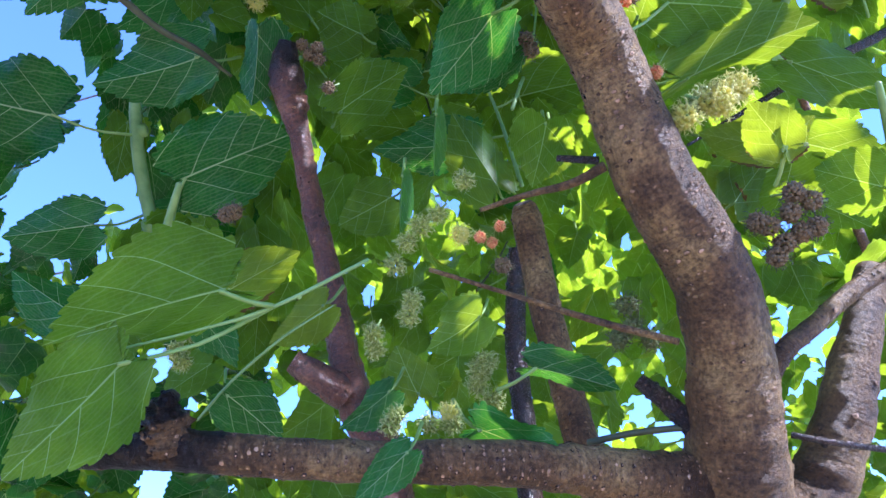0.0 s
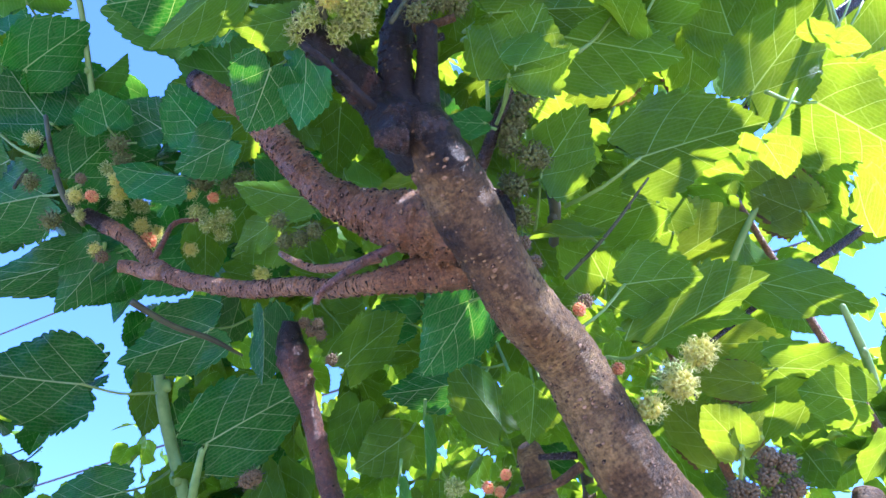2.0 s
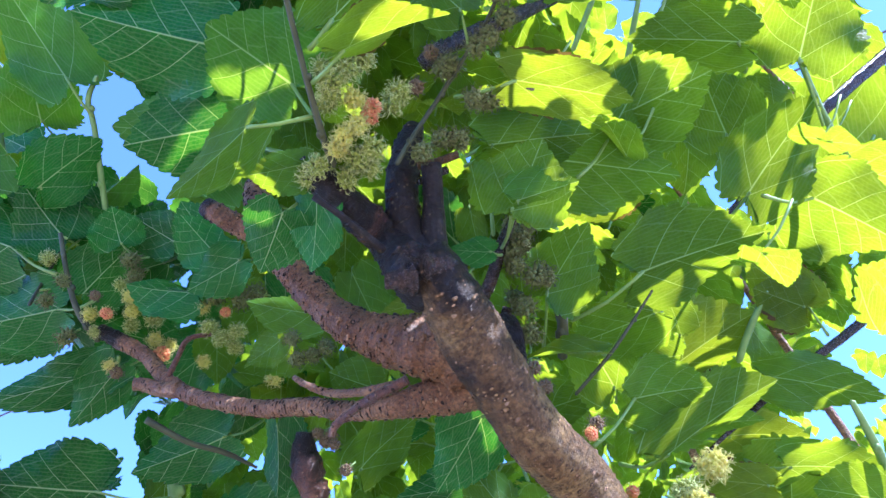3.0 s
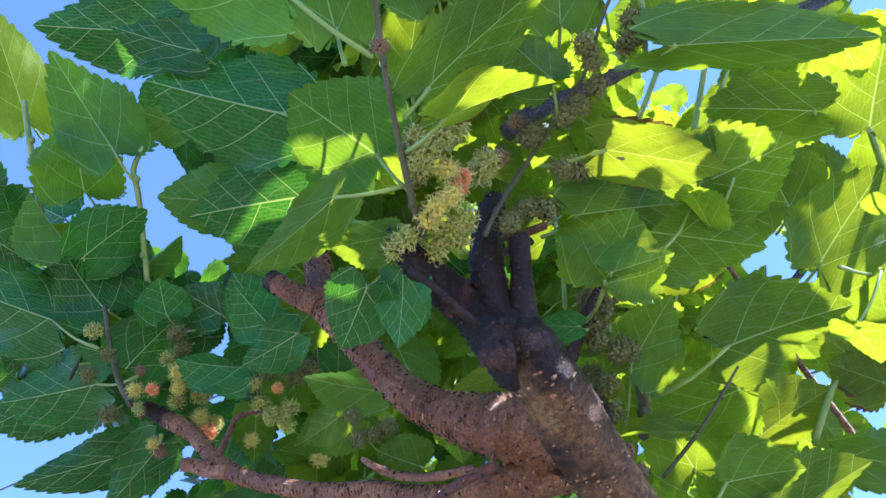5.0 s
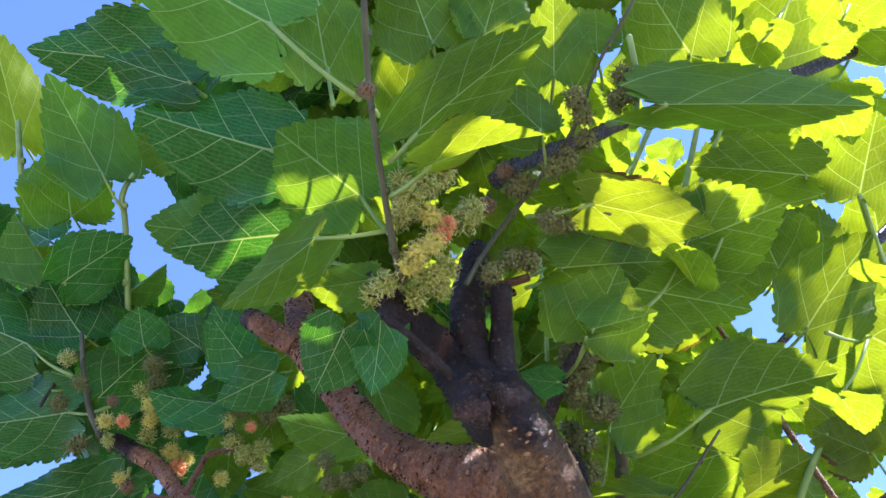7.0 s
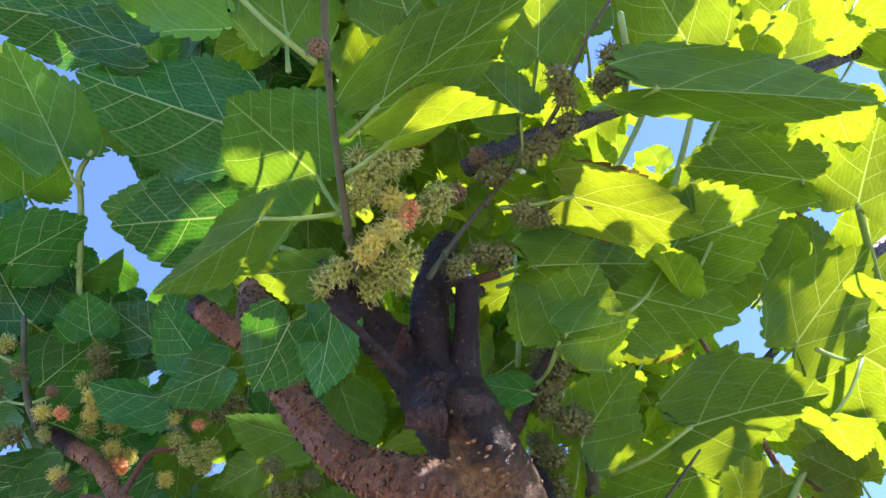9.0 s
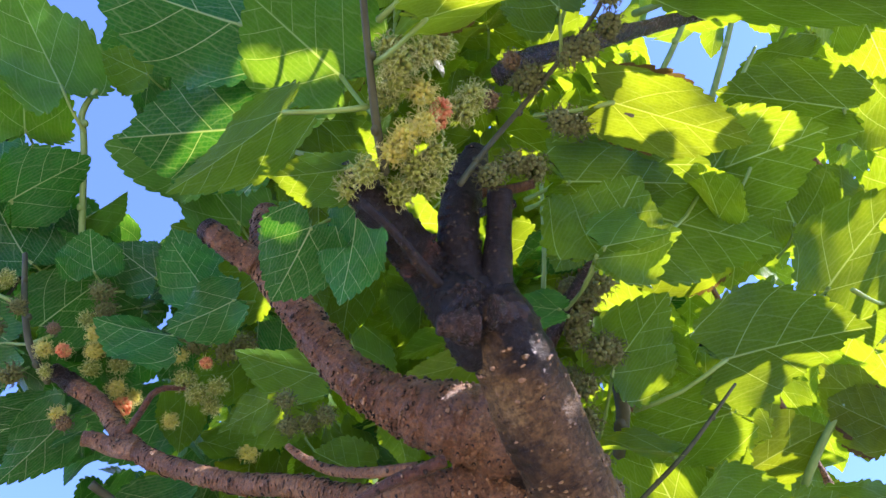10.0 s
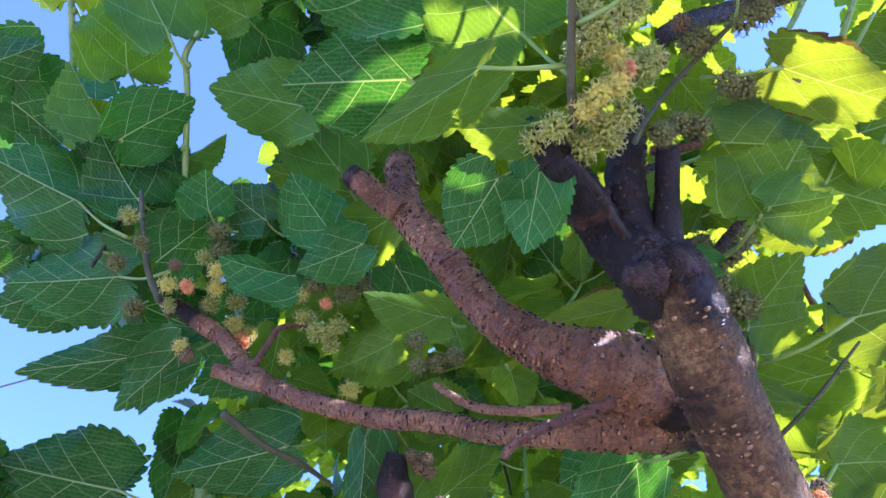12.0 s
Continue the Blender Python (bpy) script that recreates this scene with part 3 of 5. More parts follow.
limb("stub", tree, [(-0.344, 0.639, 2.260, 0.0112), (-0.373, 0.644, 2.270, 0.0104), (-0.395, 0.646, 2.282, 0.0096), (-0.411, 0.643, 2.284, 0.0088)], skin=BARK_RED, warts=25, wart=0.002, seg=14, seed=5)
limb("twig", tree, [(-0.365, 0.643, 2.284, 0.0045), (-0.350, 0.632, 2.308, 0.0037), (-0.334, 0.622, 2.331, 0.0037), (-0.303, 0.628, 2.338, 0.0030)], skin=BARK_MAROON, warts=40, wart=0.0014, seg=10, rough=0.12, seed=6)
limb("twig", tree, [(-0.010, 0.401, 2.056, 0.0048), (-0.040, 0.408, 2.049, 0.0048), (-0.064, 0.424, 2.048, 0.0040), (-0.088, 0.443, 2.045, 0.0040), (-0.093, 0.450, 2.038, 0.0032)], label="dark dead twig lying along the branch", skin=BARK_MAROON, warts=70, wart=0.0014, seg=10, seed=7)
limb("twig", tree, [(-0.032, 0.462, 2.095, 0.0045), (-0.070, 0.472, 2.099, 0.0045), (-0.107, 0.503, 2.125, 0.0045), (-0.132, 0.503, 2.139, 0.0037), (-0.148, 0.503, 2.153, 0.0030)], skin=BARK_RED, warts=90, wart=0.0015, seg=10, seed=8)
limb("fork_arm", tree, [(0.027, 0.336, 2.099, 0.024), (0.010, 0.317, 2.115, 0.023), (-0.011, 0.323, 2.163, 0.020), (-0.043, 0.275, 2.172, 0.016), (-0.062, 0.256, 2.188, 0.013), (-0.073, 0.252, 2.205, 0.010)], label="dark wet fork arm with reddish bark", skin=BARK_MAROON, warts=600, wart=0.0016, lift=0.8, dark=((-0.1, 0.56), (0.60, 1.1)), pale=0.2, seg=22, seed=9, rough=0.14)
limb("fork_arm", tree, [(0.020, 0.321, 2.125, 0.018), (0.009, 0.316, 2.169, 0.017), (0.007, 0.305, 2.191, 0.017), (0.012, 0.297, 2.224, 0.016), (0.020, 0.289, 2.256, 0.014), (0.029, 0.285, 2.279, 0.010)], label="black wet fork arm", skin=BARK_BLACK, scab=0.0, pale=0.05, warts=120, wart=0.0024, seg=20, seed=10, rough=0.16)
limb("stub", tree, [(0.031, 0.330, 2.124, 0.014), (0.033, 0.316, 2.148, 0.013), (0.038, 0.300, 2.182, 0.010), (0.041, 0.280, 2.211, 0.010)], label="black pruned stub, cut flat", skin=BARK_BLACK, end=BARK_BLACK, scab=0.0, pale=0.0, warts=14, wart=0.002, seg=18, seed=11, rough=0.05)
limb("twig", tree, [(-0.010, 0.284, 2.112, 0.004), (-0.024, 0.262, 2.114, 0.004), (-0.038, 0.239, 2.116, 0.003), (-0.057, 0.223, 2.126, 0.003)], skin=BARK_BLACK, warts=8, wart=0.0014, seg=10, seed=13)
limb("twig", tree, [(0.011, 0.301, 2.207, 0.004), (0.033, 0.302, 2.218, 0.004), (0.055, 0.305, 2.229, 0.004)], skin=BARK_DARK, seg=8, seed=14)
limb("twig", tree, [(0.028, 0.281, 2.213, 0.004), (0.049, 0.280, 2.214, 0.004), (0.068, 0.277, 2.216, 0.004)], skin=BARK, seg=8, seed=15)
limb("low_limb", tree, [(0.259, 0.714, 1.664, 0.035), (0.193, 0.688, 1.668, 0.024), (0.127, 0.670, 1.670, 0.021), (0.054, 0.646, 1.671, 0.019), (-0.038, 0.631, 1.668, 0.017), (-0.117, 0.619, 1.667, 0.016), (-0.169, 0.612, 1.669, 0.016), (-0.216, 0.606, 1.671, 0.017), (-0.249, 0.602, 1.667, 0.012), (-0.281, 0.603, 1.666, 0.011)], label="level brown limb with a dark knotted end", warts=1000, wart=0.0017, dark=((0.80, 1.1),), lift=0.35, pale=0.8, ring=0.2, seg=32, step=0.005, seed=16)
limb("stub", tree, [(-0.211, 0.607, 1.669, 0.019), (-0.214, 0.597, 1.686, 0.019), (-0.216, 0.590, 1.698, 0.013), (-0.207, 0.584, 1.709, 0.004)], label="knotted stub", skin=BARK, warts=200, wart=0.0017, pale=0.2, scab=0.05, dark=((0.5, 1.1),), lift=0.7, seg=36, step=0.003, seed=17, rough=0.45)
limb("stub", tree, [(-0.229, 0.596, 1.688, 0.009), (-0.240, 0.589, 1.700, 0.006), (-0.248, 0.585, 1.707, 0.002)], skin=BARK_DARK, seg=10, seed=18, rough=0.25)
limb("back_limb", tree, [(0.306, 0.827, 0.948, 0.0295), (0.159, 0.886, 1.178, 0.0295), (-0.032, 0.925, 1.558, 0.0274), (-0.062, 0.925, 1.738, 0.0245), (-0.096, 0.907, 1.790, 0.0230), (-0.117, 0.890, 1.858, 0.0194), (-0.138, 0.861, 1.950, 0.0151), (-0.164, 0.829, 2.045, 0.0144), (-0.182, 0.794, 2.125, 0.0137), (-0.195, 0.765, 2.174, 0.0216), (-0.200, 0.748, 2.205, 0.0189), (-0.196, 0.735, 2.227, 0.0117)], label="slim dark red limb further back", skin=BARK_MAROON, warts=500, wart=0.002, dark=((0.97, 1.1),), seg=18, seed=19, rough=0.2)
limb("stub", tree, [(-0.116, 0.892, 1.816, 0.020), (-0.148, 0.870, 1.832, 0.018), (-0.174, 0.862, 1.847, 0.014)], skin=BARK_MAROON, warts=30, wart=0.0026, seg=12, seed=20)
limb("back_limb", tree, [(0.306, 0.827, 0.948, 0.0281), (0.259, 0.908, 1.178, 0.0281), (0.197, 0.962, 1.554, 0.0255), (0.188, 0.962, 1.734, 0.0229), (0.169, 0.948, 1.778, 0.0213), (0.152, 0.933, 1.845, 0.0204), (0.133, 0.909, 1.926, 0.0204), (0.119, 0.895, 2.009, 0.0204), (0.110, 0.886, 2.065, 0.0195), (0.106, 0.879, 2.078, 0.0127)], label="brown limb further back", skin=BARK, warts=400, wart=0.002, seg=16, seed=21)
limb("back_limb", tree, [(0.306, 0.827, 0.948, 0.018), (0.228, 0.948, 1.178, 0.018), (0.125, 1.029, 1.637, 0.017), (0.110, 1.029, 1.817, 0.015), (0.099, 0.993, 1.899, 0.015), (0.098, 0.965, 1.969, 0.014), (0.101, 0.935, 2.041, 0.011)], skin=BARK_DARK, warts=40, wart=0.0025, seg=12, seed=22)
limb("side_stem", tree, [(0.306, 0.827, 0.998, 0.050), (0.325, 0.835, 1.406, 0.052), (0.335, 0.805, 1.626, 0.044), (0.369, 0.798, 1.678, 0.035), (0.404, 0.784, 1.742, 0.029), (0.431, 0.781, 1.807, 0.025), (0.459, 0.781, 1.867, 0.020), (0.487, 0.792, 1.928, 0.017)], label="second stem rising from the same base", warts=160, wart=0.0028, lift=0.3, seg=20, seed=23)
limb("branch", tree, [(0.279, 0.671, 1.738, 0.011), (0.305, 0.662, 1.774, 0.010), (0.343, 0.667, 1.804, 0.009), (0.390, 0.669, 1.841, 0.009), (0.450, 0.672, 1.876, 0.008)], warts=40, wart=0.002, seg=12, seed=24)
limb("stub", tree, [(0.230, 0.681, 1.700, 0.011), (0.203, 0.676, 1.729, 0.009), (0.176, 0.674, 1.753, 0.007)], skin=BARK_DARK, warts=20, wart=0.002, seg=12, seed=25)
limb("twig", tree, [(0.135, 0.537, 1.890, 0.005), (0.107, 0.544, 1.877, 0.004), (0.072, 0.557, 1.875, 0.003), (0.032, 0.572, 1.869, 0.002)], skin=BARK, seg=8, seed=26)
limb("twig", tree, [(0.134, 0.551, 1.906, 0.004), (0.098, 0.550, 1.908, 0.003)], skin=BARK_DARK, seg=8, seed=27)
limb("twig", tree, [(0.191, 0.592, 1.755, 0.003), (0.125, 0.579, 1.767, 0.003), (0.052, 0.563, 1.784, 0.002), (-0.011, 0.554, 1.801, 0.002)], skin=BARK, seg=8, seed=28)
limb("twig", tree, [(0.225, 0.675, 1.711, 0.003), (0.173, 0.687, 1.709, 0.003), (0.130, 0.702, 1.704, 0.003)], skin=STEM_WOODY, seg=8, seed=29)
limb("twig", tree, [(0.313, 0.698, 1.710, 0.003), (0.349, 0.692, 1.701, 0.003), (0.409, 0.696, 1.694, 0.003)], skin=BARK_DARK, seg=8, seed=30)
limb("branch", tree, [(0.880, 0.590, 2.742, 0.014), (0.785, 0.608, 2.689, 0.011), (0.676, 0.635, 2.624, 0.010), (0.601, 0.660, 2.579, 0.009), (0.515, 0.699, 2.517, 0.007), (0.428, 0.728, 2.451, 0.005), (0.368, 0.763, 2.411, 0.003)], skin=BARK_DARK, seg=10, seed=31, warts=10, wart=0.002)
limb("branch", tree, [(0.753, 0.765, 2.363, 0.008), (0.668, 0.769, 2.325, 0.007), (0.592, 0.787, 2.288, 0.007), (0.516, 0.803, 2.252, 0.006), (0.414, 0.833, 2.200, 0.004), (0.325, 0.840, 2.144, 0.002)], skin=BARK_DARK, seg=10, seed=32)
limb("branch", tree, [(0.047, 0.231, 2.305, 0.009), (0.078, 0.224, 2.323, 0.009), (0.139, 0.223, 2.350, 0.008), (0.196, 0.232, 2.394, 0.007), (0.251, 0.238, 2.428, 0.006), (0.292, 0.246, 2.448, 0.002)], skin=BARK_DARK, seg=12, seed=33, warts=14, wart=0.002)
limb("branch", tree, [(0.394, 0.283, 2.534, 0.003), (0.435, 0.283, 2.547, 0.008), (0.503, 0.281, 2.575, 0.009), (0.619, 0.268, 2.625, 0.010)], skin=BARK_DARK, seg=10, seed=34)
limb("branch", tree, [(-0.393, 0.661, 2.236, 0.005), (-0.350, 0.704, 2.220, 0.004), (-0.311, 0.740, 2.218, 0.004), (-0.276, 0.779, 2.210, 0.002)], skin=STEM_WOODY, seg=8, seed=35)
limb("twig", tree, [(0.066, 0.457, 2.174, 0.007), (0.083, 0.436, 2.191, 0.007), (0.101, 0.399, 2.208, 0.006), (0.123, 0.346, 2.212, 0.003)], skin=BARK_DARK, seg=10, seed=36, warts=8, wart=0.002)
limb("twig", tree, [(0.089, 0.503, 2.163, 0.006), (0.092, 0.489, 2.174, 0.006), (0.098, 0.477, 2.184, 0.006)], skin=BARK_DARK, seg=10, seed=37)
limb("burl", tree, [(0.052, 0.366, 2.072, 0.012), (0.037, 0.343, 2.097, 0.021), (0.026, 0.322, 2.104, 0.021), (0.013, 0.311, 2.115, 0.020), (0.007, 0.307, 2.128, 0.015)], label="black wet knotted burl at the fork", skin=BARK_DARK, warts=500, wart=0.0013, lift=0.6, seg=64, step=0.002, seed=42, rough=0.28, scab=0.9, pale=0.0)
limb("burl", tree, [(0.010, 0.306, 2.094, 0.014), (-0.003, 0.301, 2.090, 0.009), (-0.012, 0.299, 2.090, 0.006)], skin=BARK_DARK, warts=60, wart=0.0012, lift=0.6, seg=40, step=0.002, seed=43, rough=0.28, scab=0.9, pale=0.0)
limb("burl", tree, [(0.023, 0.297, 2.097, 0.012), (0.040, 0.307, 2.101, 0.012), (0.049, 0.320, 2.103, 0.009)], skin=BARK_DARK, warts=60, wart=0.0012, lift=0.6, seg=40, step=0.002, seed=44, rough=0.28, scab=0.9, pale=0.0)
stem("shoot", tree, [(-0.043, 0.236, 2.178, 0.0034), (-0.047, 0.207, 2.188, 0.0034), (-0.050, 0.148, 2.210, 0.0027), (-0.051, 0.085, 2.235, 0.0027), (-0.047, 0.024, 2.265, 0.0027), (-0.043, -0.032, 2.298, 0.0020)], skin=STEM_WOODY, nodes=5)
stem("shoot", tree, [(0.010, 0.264, 2.201, 0.0027), (0.032, 0.261, 2.241, 0.0023), (0.061, 0.246, 2.273, 0.0023), (0.092, 0.207, 2.279, 0.0019), (0.120, 0.171, 2.289, 0.0019), (0.143, 0.119, 2.305, 0.0016), (0.167, 0.079, 2.312, 0.0016), (0.193, 0.040, 2.331, 0.0012)], skin=STEM_WOODY, nodes=6)
stem("shoot", tree, [(0.152, 0.544, 2.155, 0.006), (0.157, 0.508, 2.178, 0.007), (0.153, 0.486, 2.196, 0.007)], skin=STEM_WOODY, nodes=1)
stem("shoot", tree, [(0.097, 0.470, 2.292, 0.0029), (0.100, 0.435, 2.320, 0.0022), (0.103, 0.392, 2.380, 0.0022)], nodes=1)
stem("shoot", tree, [(0.156, 0.537, 2.100, 0.0022), (0.207, 0.517, 2.138, 0.0022), (0.260, 0.489, 2.187, 0.0014)], skin=STEM_WOODY, nodes=2)
stem("shoot", tree, [(-0.493, 1.214, 2.157, 0.013), (-0.510, 1.179, 2.228, 0.012), (-0.531, 1.139, 2.308, 0.012), (-0.541, 1.094, 2.385, 0.011), (-0.547, 1.067, 2.453, 0.009)], nodes=2)
stem("shoot", tree, [(-0.424, 1.035, 2.108, 0.007), (-0.409, 1.000, 2.127, 0.007), (-0.389, 0.961, 2.166, 0.005)], nodes=0)
stem("shoot", tree, [(-0.272, 0.561, 1.729, 0.0012), (-0.198, 0.561, 1.749, 0.0012), (-0.135, 0.560, 1.770, 0.0017), (-0.062, 0.567, 1.817, 0.0017)], nodes=2)
stem("shoot", tree, [(-0.205, 0.643, 1.706, 0.0012), (-0.177, 0.627, 1.734, 0.0012), (-0.136, 0.618, 1.770, 0.0012), (-0.094, 0.613, 1.798, 0.0006)], nodes=1)
stem("shoot", tree, [(-0.492, 0.663, 2.389, 0.0048), (-0.518, 0.638, 2.426, 0.0048), (-0.535, 0.614, 2.476, 0.0041), (-0.549, 0.583, 2.546, 0.0034)], skin=STEM_WOODY, nodes=3)
stem("shoot", tree, [(-0.530, 0.654, 2.654, 0.005), (-0.528, 0.549, 2.764, 0.005), (-0.533, 0.518, 2.802, 0.005), (-0.514, 0.495, 2.833, 0.004)], nodes=2)
stem("shoot", tree, [(-0.766, 0.671, 2.832, 0.006), (-0.765, 0.596, 2.905, 0.006), (-0.769, 0.527, 2.973, 0.006), (-0.771, 0.474, 3.029, 0.005)], nodes=2)
stem("shoot", tree, [(0.237, 0.371, 2.501, 0.0036), (0.274, 0.319, 2.543, 0.0036), (0.310, 0.275, 2.605, 0.0029)], nodes=1)
stem("shoot", tree, [(0.302, 0.394, 2.482, 0.0043), (0.331, 0.324, 2.539, 0.0036), (0.361, 0.274, 2.606, 0.0029)], nodes=1)
stem("shoot", tree, [(0.337, 0.420, 2.526, 0.0029), (0.386, 0.348, 2.584, 0.0022)], nodes=0)
stem("shoot", tree, [(0.180, 0.168, 2.305, 0.003), (0.181, 0.139, 2.315, 0.003), (0.175, 0.107, 2.328, 0.003)], nodes=1)
stem("shoot", tree, [(0.697, 0.699, 2.547, 0.005), (0.594, 0.540, 2.495, 0.005), (0.523, 0.418, 2.465, 0.004)], nodes=0)
stem("shoot", tree, [(0.410, 0.732, 2.237, 0.005), (0.430, 0.698, 2.264, 0.005), (0.458, 0.661, 2.294, 0.004)], nodes=0)
stem("shoot", tree, [(0.552, 0.791, 2.058, 0.006), (0.539, 0.756, 2.096, 0.006), (0.518, 0.715, 2.141, 0.004)], nodes=1)
leaf(tree, (-0.121, 0.043, 2.275), (-0.238, -0.012, 2.345), 0.117, (0.09, 0.71, 0.70), "p", stalk=(-0.059, 0.091, 2.230))
leaf(tree, (-0.094, 0.118, 2.343), (-0.105, 0.035, 2.436), 0.099, (-0.34, 0.72, 0.61), stalk=(-0.085, 0.114, 2.270))
leaf(tree, (-0.291, 0.154, 2.493), (-0.438, 0.142, 2.528), 0.112, (0.13, 0.62, 0.78), "s")
leaf(tree, (-0.242, 0.150, 2.419), (-0.333, 0.130, 2.461), 0.064, (0.07, 0.83, 0.55), "s")
leaf(tree, (-0.160, 0.195, 2.345), (-0.298, 0.162, 2.397), 0.126, (0.07, 0.74, 0.67), "s", shape=1, stalk=(-0.103, 0.208, 2.322))
leaf(tree, (-0.166, 0.277, 2.319), (-0.286, 0.290, 2.333), 0.127, (0.15, 0.46, 0.88), "s", shape=1, stalk=(-0.098, 0.255, 2.233))
leaf(tree, (-0.109, 0.197, 2.203), (-0.201, 0.250, 2.185), 0.057, (0.27, 0.69, 0.67), stalk=(-0.053, 0.195, 2.198))
leaf(tree, (-0.074, 0.207, 2.266), (-0.145, 0.156, 2.313), 0.126, (0.03, 0.66, 0.75), "p", shape=2, stalk=(-0.045, 0.202, 2.193))
leaf(tree, (-0.022, 0.125, 2.223), (0.092, 0.070, 2.280), 0.075, (-0.27, 0.36, 0.89), stalk=(-0.042, 0.141, 2.216))
leaf(tree, (-0.013, 0.128, 2.182), (0.077, 0.116, 2.192), 0.064, (-0.16, -0.47, 0.87), "y", shape=1, stalk=(-0.045, 0.165, 2.203))
leaf(tree, (0.090, 0.165, 2.281), (0.055, 0.135, 2.317), 0.061, (-0.02, 0.79, 0.62), stalk=(0.093, 0.208, 2.272))
leaf(tree, (0.122, 0.175, 2.402), (0.133, 0.116, 2.475), 0.075, (0.23, 0.77, 0.59))
leaf(tree, (0.004, 0.139, 2.430), (-0.018, 0.076, 2.506), 0.110, (-0.14, 0.78, 0.61))
leaf(tree, (-0.036, 0.213, 2.421), (-0.012, 0.153, 2.495), 0.091, (-0.45, 0.62, 0.64))
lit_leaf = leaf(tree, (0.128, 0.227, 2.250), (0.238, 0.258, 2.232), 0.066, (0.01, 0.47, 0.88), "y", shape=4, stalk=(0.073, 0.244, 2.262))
spots = bmesh.new()
for k in range(9):
    turn = 2 * math.pi * k / 9
    spots.verts.new((-0.085 + 0.020 * math.cos(turn) * (1 + 0.4 * math.sin(3 * turn)), 0.16 + 0.052 * math.sin(turn) * (1 + 0.3 * math.cos(2 * turn)), -0.012))
spots.faces.new(spots.verts)
bite = bpy.data.meshes.new("bite_mark")
spots.to_mesh(bite)
spots.free()
bite.materials.append(STYLE_DARK)
child("bite_mark", bite, lit_leaf, "small dark bite mark in the leaf")
leaf(tree, (0.184, 0.136, 2.254), (0.382, 0.172, 2.276), 0.061, (-0.16, 0.26, 0.95), shape=5, stalk=(0.157, 0.186, 2.316))
leaf(tree, (0.513, 0.372, 2.758), (0.602, 0.246, 2.886), 0.217, (0.14, 0.75, 0.64))
leaf(tree, (0.522, 0.417, 2.466), (0.567, 0.345, 2.548), 0.143, (0.26, 0.79, 0.55), stalk=(0.554, 0.498, 2.426))
leaf(tree, (0.414, 0.333, 2.404), (0.287, 0.325, 2.436), 0.091, (0.21, 0.30, 0.93))
leaf(tree, (0.109, 0.301, 2.274), (0.234, 0.315, 2.289), 0.096, (-0.15, 0.33, 0.93))
leaf(tree, (0.169, 0.345, 2.265), (0.300, 0.387, 2.257), 0.106, (-0.13, 0.56, 0.82))
leaf(tree, (0.109, 0.310, 2.164), (0.149, 0.276, 2.216), 0.100, (0.26, 0.77, 0.58), stalk=(0.099, 0.395, 2.198))
leaf(tree, (0.115, 0.304, 2.169), (0.175, 0.297, 2.175), 0.050, (-0.00, 0.63, 0.77), stalk=(0.099, 0.395, 2.198))
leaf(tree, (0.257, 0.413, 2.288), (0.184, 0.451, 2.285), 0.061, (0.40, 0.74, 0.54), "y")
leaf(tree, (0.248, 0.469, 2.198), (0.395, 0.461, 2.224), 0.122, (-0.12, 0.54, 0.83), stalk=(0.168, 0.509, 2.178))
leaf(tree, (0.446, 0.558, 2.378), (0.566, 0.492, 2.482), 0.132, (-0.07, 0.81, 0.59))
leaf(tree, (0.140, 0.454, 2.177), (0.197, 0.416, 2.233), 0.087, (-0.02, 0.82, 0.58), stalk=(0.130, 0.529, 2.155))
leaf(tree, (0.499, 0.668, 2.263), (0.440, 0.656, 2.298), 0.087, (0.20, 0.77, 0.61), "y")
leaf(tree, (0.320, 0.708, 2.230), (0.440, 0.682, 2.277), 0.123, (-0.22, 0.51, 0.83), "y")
leaf(tree, (0.269, 0.534, 2.190), (0.166, 0.571, 2.186), 0.081, (0.26, 0.77, 0.58))
leaf(tree, (0.190, 0.511, 2.131), (0.106, 0.515, 2.140), 0.040, (-0.00, -0.93, 0.37))
leaf(tree, (0.086, 0.360, 2.162), (0.045, 0.361, 2.174), 0.032, (0.12, 0.93, 0.35), "s")
leaf(tree, (-0.556, 0.482, 2.818), (-0.650, 0.363, 2.964), 0.151, (-0.25, 0.82, 0.52), "p", stalk=(-0.526, 0.535, 2.776))
leaf(tree, (-0.629, 0.547, 2.804), (-0.641, 0.466, 2.907), 0.165, (-0.59, 0.43, 0.68), "p")
leaf(tree, (-0.641, 0.571, 2.695), (-0.698, 0.508, 2.770), 0.078, (-0.80, 0.59, -0.12), "p", shape=6)
leaf(tree, (-0.832, 0.560, 3.113), (-0.867, 0.373, 3.264), 0.149, (-0.58, 0.58, 0.58), "y")
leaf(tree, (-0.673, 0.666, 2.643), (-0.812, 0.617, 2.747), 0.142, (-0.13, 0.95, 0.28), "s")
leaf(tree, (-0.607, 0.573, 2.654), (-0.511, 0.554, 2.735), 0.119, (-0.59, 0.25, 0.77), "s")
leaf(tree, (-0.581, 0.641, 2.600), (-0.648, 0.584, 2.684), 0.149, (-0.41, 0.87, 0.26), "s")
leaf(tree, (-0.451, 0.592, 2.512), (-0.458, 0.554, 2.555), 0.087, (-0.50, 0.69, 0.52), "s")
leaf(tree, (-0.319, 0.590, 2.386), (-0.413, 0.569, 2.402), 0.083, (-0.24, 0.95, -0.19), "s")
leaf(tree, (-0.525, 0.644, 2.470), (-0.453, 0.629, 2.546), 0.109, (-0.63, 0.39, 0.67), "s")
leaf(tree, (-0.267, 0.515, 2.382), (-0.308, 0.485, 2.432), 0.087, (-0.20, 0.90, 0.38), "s")
